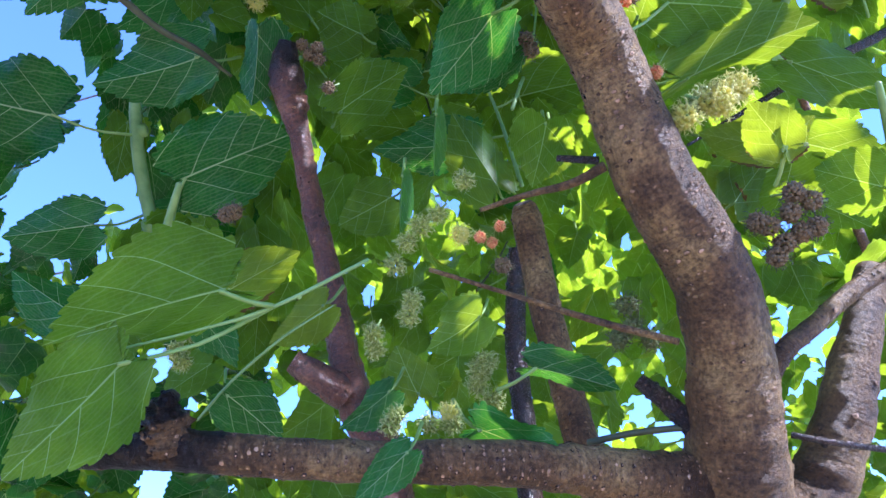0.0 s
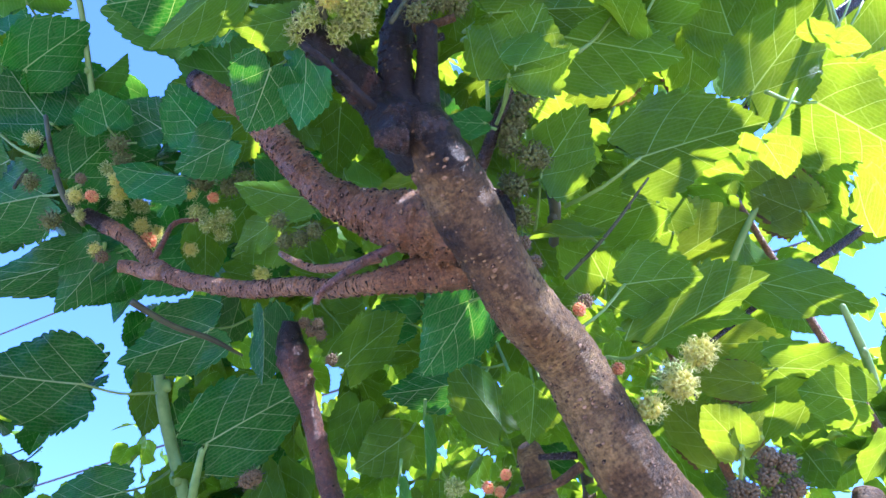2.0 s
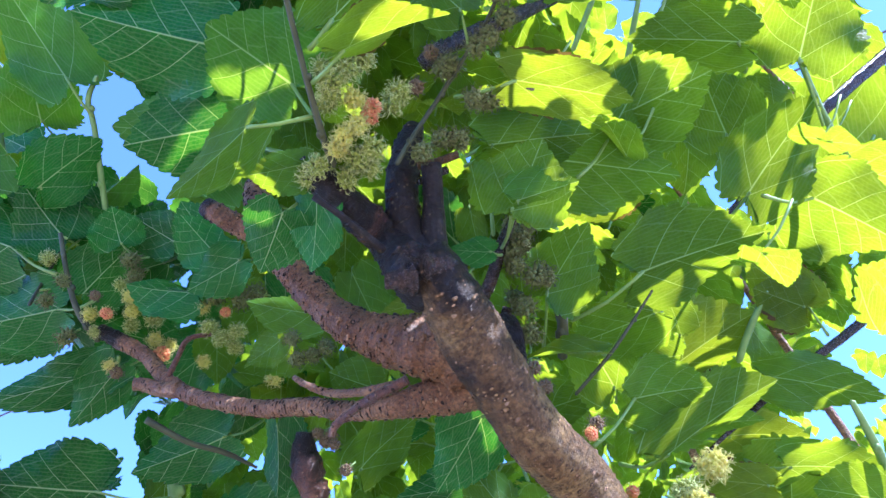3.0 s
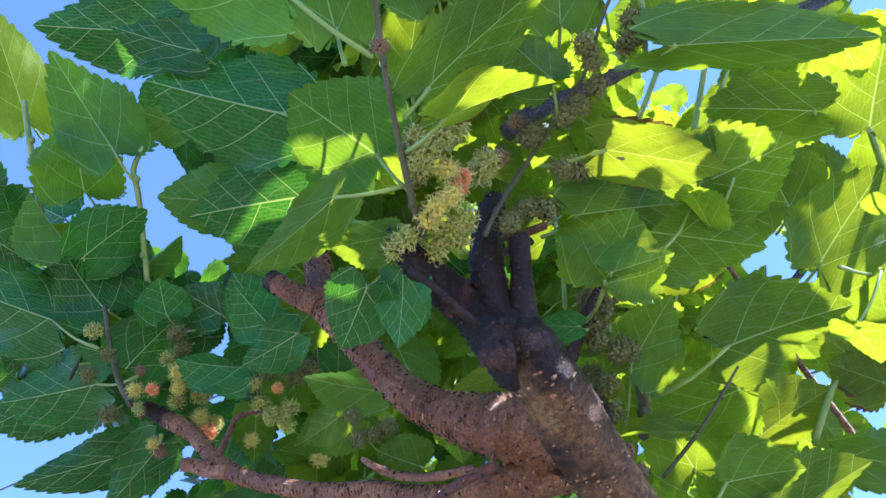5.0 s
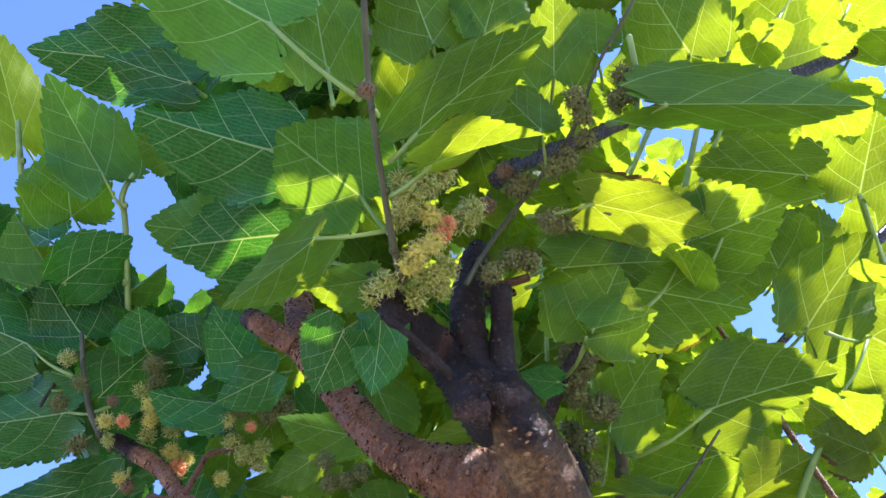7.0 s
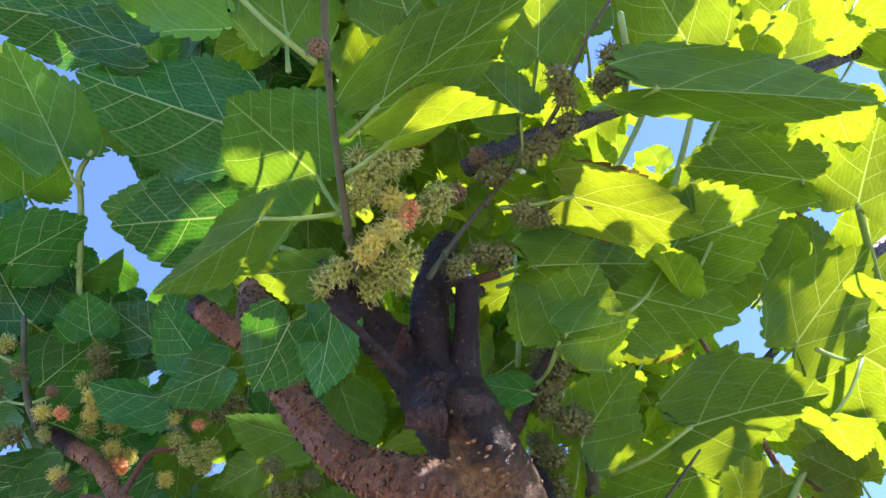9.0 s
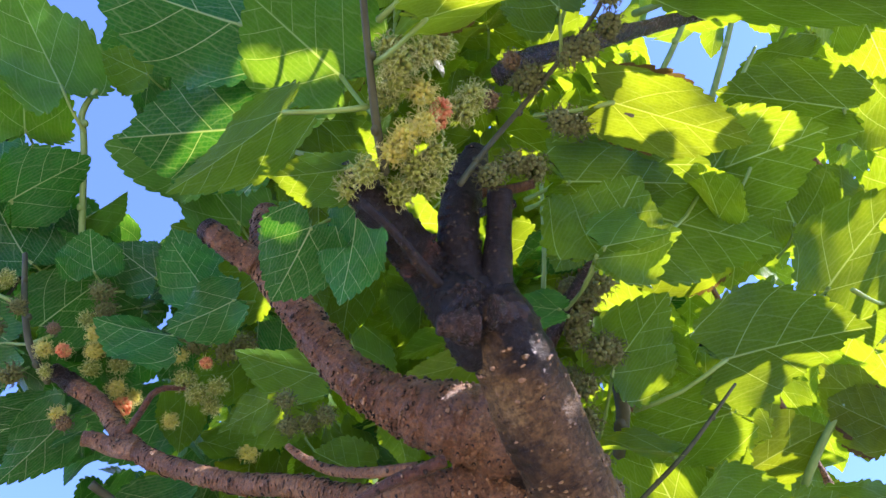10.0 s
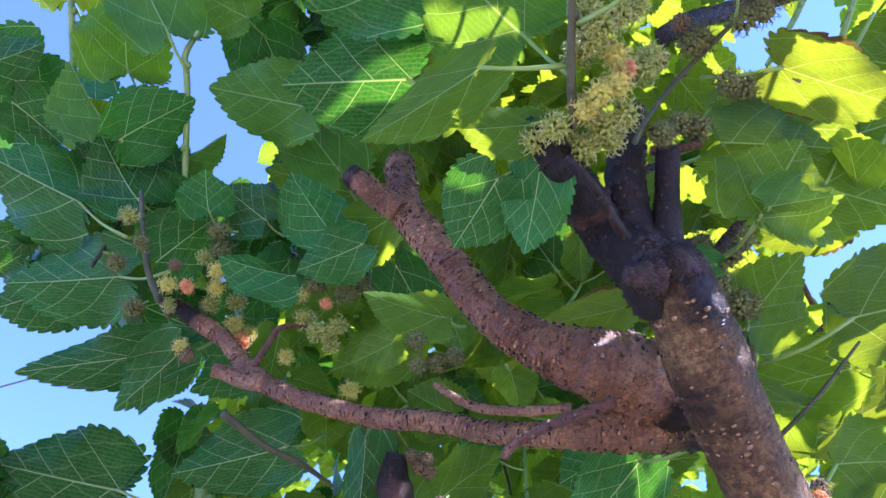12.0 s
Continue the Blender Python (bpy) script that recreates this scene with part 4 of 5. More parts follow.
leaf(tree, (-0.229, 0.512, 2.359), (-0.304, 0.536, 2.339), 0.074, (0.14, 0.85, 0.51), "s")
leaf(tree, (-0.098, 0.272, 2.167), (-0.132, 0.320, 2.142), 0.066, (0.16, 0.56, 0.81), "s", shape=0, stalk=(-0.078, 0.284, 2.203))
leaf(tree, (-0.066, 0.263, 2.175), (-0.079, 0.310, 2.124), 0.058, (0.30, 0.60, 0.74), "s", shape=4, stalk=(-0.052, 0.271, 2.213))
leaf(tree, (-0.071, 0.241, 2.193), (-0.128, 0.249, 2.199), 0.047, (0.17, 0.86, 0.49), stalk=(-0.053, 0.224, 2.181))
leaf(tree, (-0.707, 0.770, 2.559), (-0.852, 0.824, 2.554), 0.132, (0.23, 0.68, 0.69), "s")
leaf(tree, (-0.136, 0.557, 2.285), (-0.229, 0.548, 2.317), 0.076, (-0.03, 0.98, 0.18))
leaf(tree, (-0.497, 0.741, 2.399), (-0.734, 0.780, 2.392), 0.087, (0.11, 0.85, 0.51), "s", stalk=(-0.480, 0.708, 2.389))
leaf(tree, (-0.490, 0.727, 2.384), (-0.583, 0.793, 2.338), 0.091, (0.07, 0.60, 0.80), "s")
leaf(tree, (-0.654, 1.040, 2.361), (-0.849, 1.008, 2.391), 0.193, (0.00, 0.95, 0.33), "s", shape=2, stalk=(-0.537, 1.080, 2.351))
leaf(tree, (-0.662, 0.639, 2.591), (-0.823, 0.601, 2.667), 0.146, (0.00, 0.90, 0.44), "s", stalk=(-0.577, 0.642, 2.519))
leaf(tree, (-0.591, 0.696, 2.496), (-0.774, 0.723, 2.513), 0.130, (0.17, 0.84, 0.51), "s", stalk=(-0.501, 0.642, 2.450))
leaf(tree, (-0.100, 0.338, 2.592), (-0.169, 0.401, 2.562), 0.076, (0.14, 0.55, 0.82), "y")
leaf(tree, (-0.331, 0.537, 2.682), (-0.488, 0.542, 2.747), 0.136, (0.24, 0.61, 0.76), "p")
leaf(tree, (-0.293, 0.634, 2.660), (-0.399, 0.543, 2.773), 0.129, (-0.06, 0.83, 0.56), "p")
leaf(tree, (-0.195, 0.596, 2.285), (-0.247, 0.631, 2.281), 0.055, (0.43, 0.72, 0.55), stalk=(-0.180, 0.575, 2.305))
leaf(tree, (-0.191, 0.664, 2.339), (-0.282, 0.707, 2.332), 0.082, (0.33, 0.78, 0.53))
leaf(tree, (0.035, 0.466, 2.213), (-0.048, 0.493, 2.216), 0.052, (0.31, 0.93, 0.20), "y")
leaf(tree, (-0.060, 0.639, 2.272), (-0.049, 0.681, 2.246), 0.060, (0.27, 0.45, 0.85))
leaf(tree, (-0.198, 0.602, 2.416), (-0.149, 0.686, 2.365), 0.094, (0.10, 0.47, 0.88), "s")
leaf(tree, (0.544, 0.596, 2.393), (0.672, 0.669, 2.347), 0.160, (0.09, 0.41, 0.91), stalk=(0.441, 0.514, 2.331))
leaf(tree, (0.506, 0.671, 2.264), (0.439, 0.634, 2.332), 0.087, (0.25, 0.72, 0.64), "y", stalk=(0.524, 0.699, 2.234))
leaf(tree, (0.707, 0.718, 2.593), (0.737, 0.613, 2.786), 0.190, (0.49, 0.80, 0.36))
leaf(tree, (0.214, 0.539, 2.085), (0.307, 0.559, 2.097), 0.079, (-0.21, 0.45, 0.87), stalk=(0.160, 0.531, 2.032))
leaf(tree, (0.268, 0.667, 2.109), (0.395, 0.689, 2.120), 0.076, (-0.16, 0.48, 0.86))
leaf(tree, (0.451, 0.770, 2.229), (0.622, 0.826, 2.202), 0.083, (-0.05, 0.56, 0.82))
leaf(tree, (0.415, 0.910, 2.219), (0.543, 0.942, 2.219), 0.087, (-0.13, 0.53, 0.84), "y")
leaf(tree, (0.425, 0.760, 2.087), (0.558, 0.798, 2.081), 0.087, (-0.11, 0.53, 0.84))
leaf(tree, (0.443, 0.783, 2.092), (0.331, 0.857, 2.050), 0.126, (0.35, 0.80, 0.48))
leaf(tree, (0.343, 0.823, 2.014), (0.285, 0.794, 2.074), 0.080, (0.24, 0.76, 0.60), "y")
leaf(tree, (0.487, 0.890, 2.095), (0.598, 0.938, 2.076), 0.087, (-0.10, 0.56, 0.83))
leaf(tree, (0.053, 0.583, 2.120), (-0.013, 0.653, 2.069), 0.088, (0.37, 0.75, 0.56), "s", stalk=(0.089, 0.533, 2.101))
leaf(tree, (0.116, 0.699, 2.068), (0.105, 0.763, 2.026), 0.076, (0.31, 0.55, 0.77))
leaf(tree, (0.237, 0.356, 2.304), (0.306, 0.313, 2.384), 0.105, (-0.11, 0.83, 0.54), stalk=(0.187, 0.348, 2.236))
leaf(tree, (0.101, 0.302, 2.253), (0.209, 0.320, 2.268), 0.090, (-0.19, 0.42, 0.89))
leaf(tree, (0.228, 0.376, 2.344), (0.342, 0.294, 2.308), 0.117, (-0.10, 0.75, 0.66), shape=0, stalk=(0.209, 0.396, 2.353))
leaf(tree, (0.269, 0.503, 2.216), (0.330, 0.458, 2.299), 0.072, (-0.10, 0.84, 0.53))
leaf(tree, (0.215, 0.625, 2.154), (0.182, 0.581, 2.231), 0.096, (0.30, 0.77, 0.57))
leaf(tree, (0.317, 0.634, 2.223), (0.249, 0.612, 2.274), 0.087, (0.21, 0.77, 0.61))
leaf(tree, (-0.385, 0.957, 2.171), (-0.223, 0.935, 2.241), 0.151, (-0.20, 0.71, 0.68), "s", shape=2, stalk=(-0.411, 1.002, 2.124))
leaf(tree, (-0.166, 0.536, 1.774), (-0.294, 0.537, 1.728), 0.100, (-0.28, 0.40, 0.88), shape=5, stalk=(-0.134, 0.559, 1.771))
leaf(tree, (-0.189, 0.616, 1.813), (-0.128, 0.616, 1.853), 0.048, (-0.39, 0.70, 0.60), "y", stalk=(-0.144, 0.577, 1.781))
leaf(tree, (-0.108, 0.649, 1.816), (-0.161, 0.676, 1.789), 0.049, (0.30, 0.90, 0.32), "y")
leaf(tree, (-0.236, 0.544, 1.719), (-0.312, 0.567, 1.638), 0.084, (0.00, 0.96, 0.29), shape=2, stalk=(-0.139, 0.578, 1.779))
leaf(tree, (-0.357, 0.855, 2.318), (-0.520, 0.899, 2.303), 0.123, (0.15, 0.86, 0.49), "s")
leaf(tree, (-0.560, 1.099, 2.396), (-0.590, 1.169, 2.315), 0.088, (-0.04, 0.72, 0.69))
leaf(tree, (-0.234, 0.726, 2.242), (-0.243, 0.775, 2.157), 0.072, (0.35, 0.83, 0.44), "s")
leaf(tree, (0.063, 0.646, 2.180), (-0.013, 0.684, 2.154), 0.091, (0.18, 0.77, 0.61), "s")
leaf(tree, (0.079, 0.697, 2.193), (0.011, 0.744, 2.151), 0.076, (0.35, 0.85, 0.40), "s")
leaf(tree, (-0.023, 0.719, 1.755), (-0.046, 0.714, 1.803), 0.054, (-0.24, 0.97, -0.02))
leaf(tree, (0.040, 0.772, 1.862), (-0.015, 0.809, 1.838), 0.068, (0.42, 0.84, 0.33))
leaf(tree, (0.029, 0.647, 1.699), (0.106, 0.655, 1.666), 0.052, (0.23, 0.68, 0.69), "s")
leaf(tree, (0.080, 0.659, 1.759), (0.160, 0.678, 1.745), 0.038, (-0.00, 0.58, 0.81), "s", stalk=(0.049, 0.678, 1.745))
leaf(tree, (-0.026, 0.587, 1.664), (-0.065, 0.594, 1.630), 0.031, (0.19, 0.98, 0.01), "s")
leaf(tree, (-0.048, 0.688, 1.748), (-0.095, 0.706, 1.718), 0.046, (0.39, 0.92, -0.07), "s")
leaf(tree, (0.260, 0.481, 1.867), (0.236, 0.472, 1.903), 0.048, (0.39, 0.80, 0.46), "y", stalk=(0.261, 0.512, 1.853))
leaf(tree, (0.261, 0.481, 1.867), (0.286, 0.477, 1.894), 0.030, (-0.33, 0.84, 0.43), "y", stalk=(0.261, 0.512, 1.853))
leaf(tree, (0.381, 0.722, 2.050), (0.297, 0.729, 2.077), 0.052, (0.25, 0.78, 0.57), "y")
leaf(tree, (0.244, 0.607, 2.048), (0.391, 0.592, 2.114), 0.093, (-0.37, 0.26, 0.89))
leaf(tree, (0.528, 0.785, 2.040), (0.455, 0.791, 2.070), 0.082, (0.29, 0.78, 0.56))
leaf(tree, (0.351, 0.795, 2.023), (0.400, 0.784, 2.082), 0.069, (-0.24, 0.90, 0.37))
leaf(tree, (-0.081, 1.000, 2.168), (-0.161, 1.039, 2.141), 0.095, (0.27, 0.86, 0.44))
leaf(tree, (0.038, 0.917, 2.211), (-0.101, 0.948, 2.219), 0.092, (0.22, 0.93, 0.31), "s")
leaf(tree, (0.126, 0.725, 2.085), (0.117, 0.765, 2.035), 0.079, (0.30, 0.77, 0.57))
leaf(tree, (0.076, 0.909, 2.126), (0.013, 0.873, 2.227), 0.087, (-0.13, 0.96, 0.25))
leaf(tree, (-0.554, 1.063, 2.158), (-0.718, 1.099, 2.157), 0.098, (0.19, 0.86, 0.47), "s")
leaf(tree, (-0.553, 1.090, 2.011), (-0.667, 1.074, 2.081), 0.104, (-0.22, 0.97, -0.12), "s")
leaf(tree, (-0.220, 0.767, 1.772), (-0.167, 0.810, 1.738), 0.064, (-0.17, 0.73, 0.66), "s")
leaf(tree, (-0.264, 0.772, 1.862), (-0.224, 0.809, 1.819), 0.049, (0.11, 0.71, 0.70), "s")
leaf(tree, (-0.151, 0.897, 2.247), (-0.054, 0.886, 2.325), 0.108, (-0.48, 0.55, 0.68))
leaf(tree, (-0.124, 0.876, 2.383), (-0.192, 0.858, 2.413), 0.103, (-0.07, 0.92, 0.38))
leaf(tree, (0.262, 0.171, 2.406), (0.223, 0.106, 2.483), 0.110, (0.26, 0.68, 0.69))
leaf(tree, (0.172, 0.170, 2.431), (0.117, 0.136, 2.484), 0.089, (0.26, 0.66, 0.70))
leaf(tree, (0.058, 0.145, 2.451), (0.093, 0.091, 2.520), 0.089, (-0.26, 0.69, 0.67))
leaf(tree, (0.470, 0.573, 2.521), (0.451, 0.509, 2.621), 0.133, (0.28, 0.78, 0.55))
leaf(tree, (0.568, 0.596, 2.573), (0.499, 0.554, 2.618), 0.112, (0.07, 0.67, 0.74))
leaf(tree, (-0.853, 0.529, 2.790), (-0.763, 0.515, 2.842), 0.096, (0.18, 0.55, 0.82), "s")
leaf(tree, (-0.792, 0.553, 2.876), (-0.909, 0.617, 2.817), 0.140, (-0.12, 0.55, 0.83), "s")
leaf(tree, (-0.817, 0.584, 2.779), (-0.747, 0.645, 2.749), 0.126, (-0.11, 0.53, 0.84), "s")
leaf(tree, (-0.439, 0.484, 2.858), (-0.507, 0.457, 2.880), 0.092, (0.00, 0.75, 0.66))
leaf(tree, (-0.533, 0.640, 2.700), (-0.478, 0.625, 2.745), 0.050, (0.55, 0.35, 0.75), "p", shape=6)
leaf(tree, (-0.287, 0.555, 2.434), (-0.329, 0.515, 2.498), 0.084, (-0.30, 0.80, 0.50), "s", shape=0)
leaf(tree, (-0.199, 0.506, 2.397), (-0.296, 0.567, 2.381), 0.079, (0.20, 0.75, 0.60), "g", shape=2)
leaf(tree, (-0.006, 0.546, 1.955), (-0.008, 0.566, 1.900), 0.012, (0.20, 0.90, 0.35), "p", shape=6)
leaf(tree, (-0.036, 0.573, 1.907), (-0.038, 0.592, 1.855), 0.013, (0.20, 0.90, 0.35), "p", shape=6)
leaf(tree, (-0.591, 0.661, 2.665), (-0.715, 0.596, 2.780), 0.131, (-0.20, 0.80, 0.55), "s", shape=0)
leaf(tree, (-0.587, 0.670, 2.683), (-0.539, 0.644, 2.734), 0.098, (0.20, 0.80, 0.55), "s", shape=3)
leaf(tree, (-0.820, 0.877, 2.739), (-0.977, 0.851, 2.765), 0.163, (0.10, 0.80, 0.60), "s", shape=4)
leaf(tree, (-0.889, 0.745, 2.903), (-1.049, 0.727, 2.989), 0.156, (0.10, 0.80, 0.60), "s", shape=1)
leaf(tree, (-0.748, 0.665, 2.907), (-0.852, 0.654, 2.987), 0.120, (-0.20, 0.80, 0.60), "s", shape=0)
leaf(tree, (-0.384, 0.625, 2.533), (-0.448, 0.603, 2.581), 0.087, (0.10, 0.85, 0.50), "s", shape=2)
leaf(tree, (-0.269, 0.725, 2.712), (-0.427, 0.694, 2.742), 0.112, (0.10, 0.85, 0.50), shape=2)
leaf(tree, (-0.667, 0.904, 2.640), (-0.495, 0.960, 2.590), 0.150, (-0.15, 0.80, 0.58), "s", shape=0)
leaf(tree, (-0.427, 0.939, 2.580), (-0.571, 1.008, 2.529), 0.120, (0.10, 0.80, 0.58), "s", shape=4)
leaf(tree, (0.489, 0.391, 2.637), (0.373, 0.428, 2.610), 0.085, (0.30, 0.35, 0.88), shape=2)
fruit(tree, (-0.057, 0.235, 2.178), 0.0272, "green")
fruit(tree, (-0.069, 0.251, 2.185), 0.0278, "green")
fruit(tree, (-0.021, 0.234, 2.179), 0.0272, "green")
fruit(tree, (-0.006, 0.228, 2.184), 0.0272, "green")
fruit(tree, (-0.013, 0.251, 2.186), 0.0278, "green")
fruit(tree, (-0.035, 0.253, 2.177), 0.0276, "green")
fruit(tree, (-0.029, 0.165, 2.203), 0.0262, "green")
fruit(tree, (-0.014, 0.165, 2.216), 0.0266, "green")
fruit(tree, (-0.002, 0.166, 2.228), 0.0270, "green")
fruit(tree, (-0.035, 0.163, 2.218), 0.0266, "green")
fruit(tree, (-0.041, 0.193, 2.212), 0.0272, "green")
fruit(tree, (-0.033, 0.178, 2.206), 0.0266, "green")
fruit(tree, (0.014, 0.221, 2.235), 0.0287, "green")
fruit(tree, (0.022, 0.214, 2.241), 0.0287, "green")
fruit(tree, (-0.028, 0.209, 2.181), 0.0256, "pale")
fruit(tree, (-0.015, 0.203, 2.185), 0.0256, "pale")
fruit(tree, (-0.036, 0.222, 2.183), 0.0260, "pale")
fruit(tree, (-0.015, 0.191, 2.208), 0.0260, "pale")
fruit(tree, (-0.006, 0.216, 2.214), 0.0241, "red")
fruit(tree, (-0.002, 0.210, 2.219), 0.0241, "red")
fruit(tree, (0.092, 0.242, 2.251), 0.0285, "dark")
fruit(tree, (0.106, 0.248, 2.253), 0.0287, "dark")
fruit(tree, (0.055, 0.270, 2.235), 0.0287, "dark")
fruit(tree, (0.071, 0.276, 2.236), 0.0289, "dark")
fruit(tree, (0.034, 0.265, 2.213), 0.0280, "dark")
fruit(tree, (0.129, 0.180, 2.282), 0.0280, "dark")
fruit(tree, (0.112, 0.191, 2.273), 0.0280, "dark")
fruit(tree, (0.099, 0.198, 2.273), 0.0281, "dark")
fruit(tree, (0.066, 0.225, 2.284), 0.0291, "dark")
fruit(tree, (0.075, 0.222, 2.286), 0.0291, "dark")
fruit(tree, (0.166, 0.133, 2.307), 0.0265, "dark")
fruit(tree, (0.166, 0.147, 2.296), 0.0265, "dark")
fruit(tree, (0.158, 0.150, 2.293), 0.0265, "dark")
fruit(tree, (0.118, 0.135, 2.279), 0.0257, "dark")
fruit(tree, (0.125, 0.152, 2.279), 0.0261, "dark")
fruit(tree, (-0.048, 0.054, 2.171), 0.0172, "brown")
fruit(tree, (0.057, 0.212, 2.294), 0.0233, "brown")
fruit(tree, (0.038, 0.235, 2.275), 0.0233, "brown")
fruit(tree, (0.133, 0.392, 2.227), 0.0328, "dark")
fruit(tree, (0.120, 0.403, 2.217), 0.0328, "dark")
fruit(tree, (0.111, 0.425, 2.200), 0.0328, "dark")
fruit(tree, (0.132, 0.437, 2.190), 0.0328, "dark")
fruit(tree, (0.142, 0.447, 2.195), 0.0332, "dark")
fruit(tree, (0.114, 0.462, 2.170), 0.0328, "dark")
fruit(tree, (0.116, 0.486, 2.151), 0.0328, "dark")
fruit(tree, (0.107, 0.411, 2.211), 0.0328, "dark")
fruit(tree, (-0.165, 0.574, 2.232), 0.0265, "dark")
fruit(tree, (-0.145, 0.573, 2.233), 0.0265, "dark")
fruit(tree, (-0.127, 0.567, 2.238), 0.0265, "dark")
fruit(tree, (-0.168, 0.554, 2.249), 0.0265, "dark")
fruit(tree, (-0.004, 0.574, 1.866), 0.0217, "green")
fruit(tree, (-0.019, 0.579, 1.857), 0.0217, "green")
fruit(tree, (-0.031, 0.586, 1.845), 0.0217, "green")
fruit(tree, (-0.041, 0.596, 1.828), 0.0217, "green")
fruit(tree, (-0.029, 0.618, 1.790), 0.0217, "green")
fruit(tree, (-0.060, 0.625, 1.777), 0.0217, "green")
fruit(tree, (-0.058, 0.632, 1.765), 0.0217, "green")
fruit(tree, (-0.026, 0.611, 1.802), 0.0217, "green")
fruit(tree, (0.018, 0.559, 1.891), 0.0217, "green")
fruit(tree, (0.015, 0.574, 1.846), 0.0214, "pale")
fruit(tree, (0.005, 0.650, 1.715), 0.0214, "pale")
fruit(tree, (-0.040, 0.651, 1.713), 0.0214, "green")
fruit(tree, (-0.012, 0.654, 1.707), 0.0214, "green")
fruit(tree, (0.008, 0.654, 1.707), 0.0214, "green")
fruit(tree, (-0.045, 0.656, 1.705), 0.0214, "green")
fruit(tree, (0.035, 0.707, 1.776), 0.0266, "green")
fruit(tree, (0.046, 0.722, 1.750), 0.0266, "green")
fruit(tree, (0.033, 0.714, 1.764), 0.0266, "green")
fruit(tree, (0.041, 0.703, 1.782), 0.0266, "green")
fruit(tree, (0.289, 0.588, 2.023), 0.0374, "pale")
fruit(tree, (0.282, 0.590, 2.020), 0.0374, "pale")
fruit(tree, (0.244, 0.534, 1.960), 0.0338, "pale")
fruit(tree, (0.238, 0.536, 1.957), 0.0338, "pale")
fruit(tree, (0.206, 0.527, 1.934), 0.0329, "pale")
fruit(tree, (0.235, 0.558, 1.977), 0.0303, "green")
fruit(tree, (0.246, 0.563, 1.988), 0.0307, "green")
fruit(tree, (0.317, 0.607, 1.889), 0.0290, "brown")
fruit(tree, (0.336, 0.601, 1.898), 0.0290, "brown")
fruit(tree, (0.297, 0.613, 1.878), 0.0290, "brown")
fruit(tree, (0.312, 0.621, 1.865), 0.0290, "brown")
fruit(tree, (0.328, 0.616, 1.874), 0.0290, "brown")
fruit(tree, (0.305, 0.627, 1.854), 0.0290, "brown")
fruit(tree, (0.287, 0.612, 1.881), 0.0290, "brown")
fruit(tree, (0.341, 0.613, 1.878), 0.0290, "brown")
fruit(tree, (0.320, 0.598, 1.905), 0.0290, "brown")
fruit(tree, (0.198, 0.766, 1.873), 0.0308, "dark")
fruit(tree, (0.189, 0.784, 1.841), 0.0308, "dark")
fruit(tree, (0.204, 0.778, 1.852), 0.0308, "dark")
fruit(tree, (0.223, 0.784, 1.841), 0.0308, "dark")
fruit(tree, (-0.178, 0.737, 2.224), 0.0236, "brown")
fruit(tree, (-0.157, 0.746, 2.208), 0.0236, "brown")
fruit(tree, (-0.145, 0.764, 2.177), 0.0236, "brown")
fruit(tree, (-0.160, 0.739, 2.221), 0.0236, "brown")
fruit(tree, (-0.169, 0.743, 2.213), 0.0236, "brown")
fruit(tree, (0.047, 0.859, 2.013), 0.0220, "red")
fruit(tree, (0.072, 0.851, 2.025), 0.0220, "red")
fruit(tree, (0.062, 0.862, 2.007), 0.0220, "red")
fruit(tree, (0.099, 0.697, 2.193), 0.0299, "brown")
fruit(tree, (0.106, 0.703, 2.182), 0.0299, "brown")
fruit(tree, (0.072, 0.833, 1.958), 0.0299, "brown")
fruit(tree, (-0.302, 0.929, 2.092), 0.0346, "brown")
fruit(tree, (-0.291, 0.927, 2.095), 0.0346, "brown")
fruit(tree, (0.152, 0.468, 2.011), 0.0186, "red")
fruit(tree, (0.182, 0.509, 1.968), 0.0186, "red")
fruit(tree, (0.109, 0.438, 2.074), 0.0215, "brown")
fruit(tree, (0.117, 0.451, 2.059), 0.0215, "brown")
fruit(tree, (0.161, 0.480, 2.028), 0.0215, "brown")
fruit(tree, (0.128, 0.461, 2.257), 0.0298, "dark")
fruit(tree, (0.119, 0.443, 2.278), 0.0298, "dark")
fruit(tree, (0.124, 0.448, 2.272), 0.0298, "dark")
fruit(tree, (0.133, 0.481, 2.235), 0.0298, "dark")
fruit(tree, (0.110, 0.498, 2.215), 0.0298, "dark")
fruit(tree, (-0.292, 0.827, 1.867), 0.0283, "green")
fruit(tree, (-0.305, 0.837, 1.850), 0.0283, "green")
fruit(tree, (-0.283, 0.818, 1.884), 0.0283, "green")
fruit(tree, (-0.299, 0.844, 1.839), 0.0283, "green")
fruit(tree, (-0.461, 0.617, 2.397), 0.0255, "red")
fruit(tree, (-0.485, 0.615, 2.399), 0.0271, "pale")
fruit(tree, (-0.482, 0.611, 2.430), 0.0228, "brown")
fruit(tree, (-0.422, 0.603, 2.410), 0.0287, "pale")
fruit(tree, (-0.423, 0.618, 2.395), 0.0271, "pale")
fruit(tree, (-0.437, 0.649, 2.395), 0.0277, "green")
fruit(tree, (-0.393, 0.629, 2.413), 0.0325, "pale")
fruit(tree, (-0.406, 0.653, 2.404), 0.0279, "green")
fruit(tree, (-0.400, 0.683, 2.362), 0.0358, "red")
fruit(tree, (-0.406, 0.667, 2.377), 0.0293, "pale")
fruit(tree, (-0.393, 0.691, 2.382), 0.0249, "pale")
fruit(tree, (-0.312, 0.603, 2.367), 0.0247, "pale")
fruit(tree, (-0.281, 0.611, 2.360), 0.0216, "red")
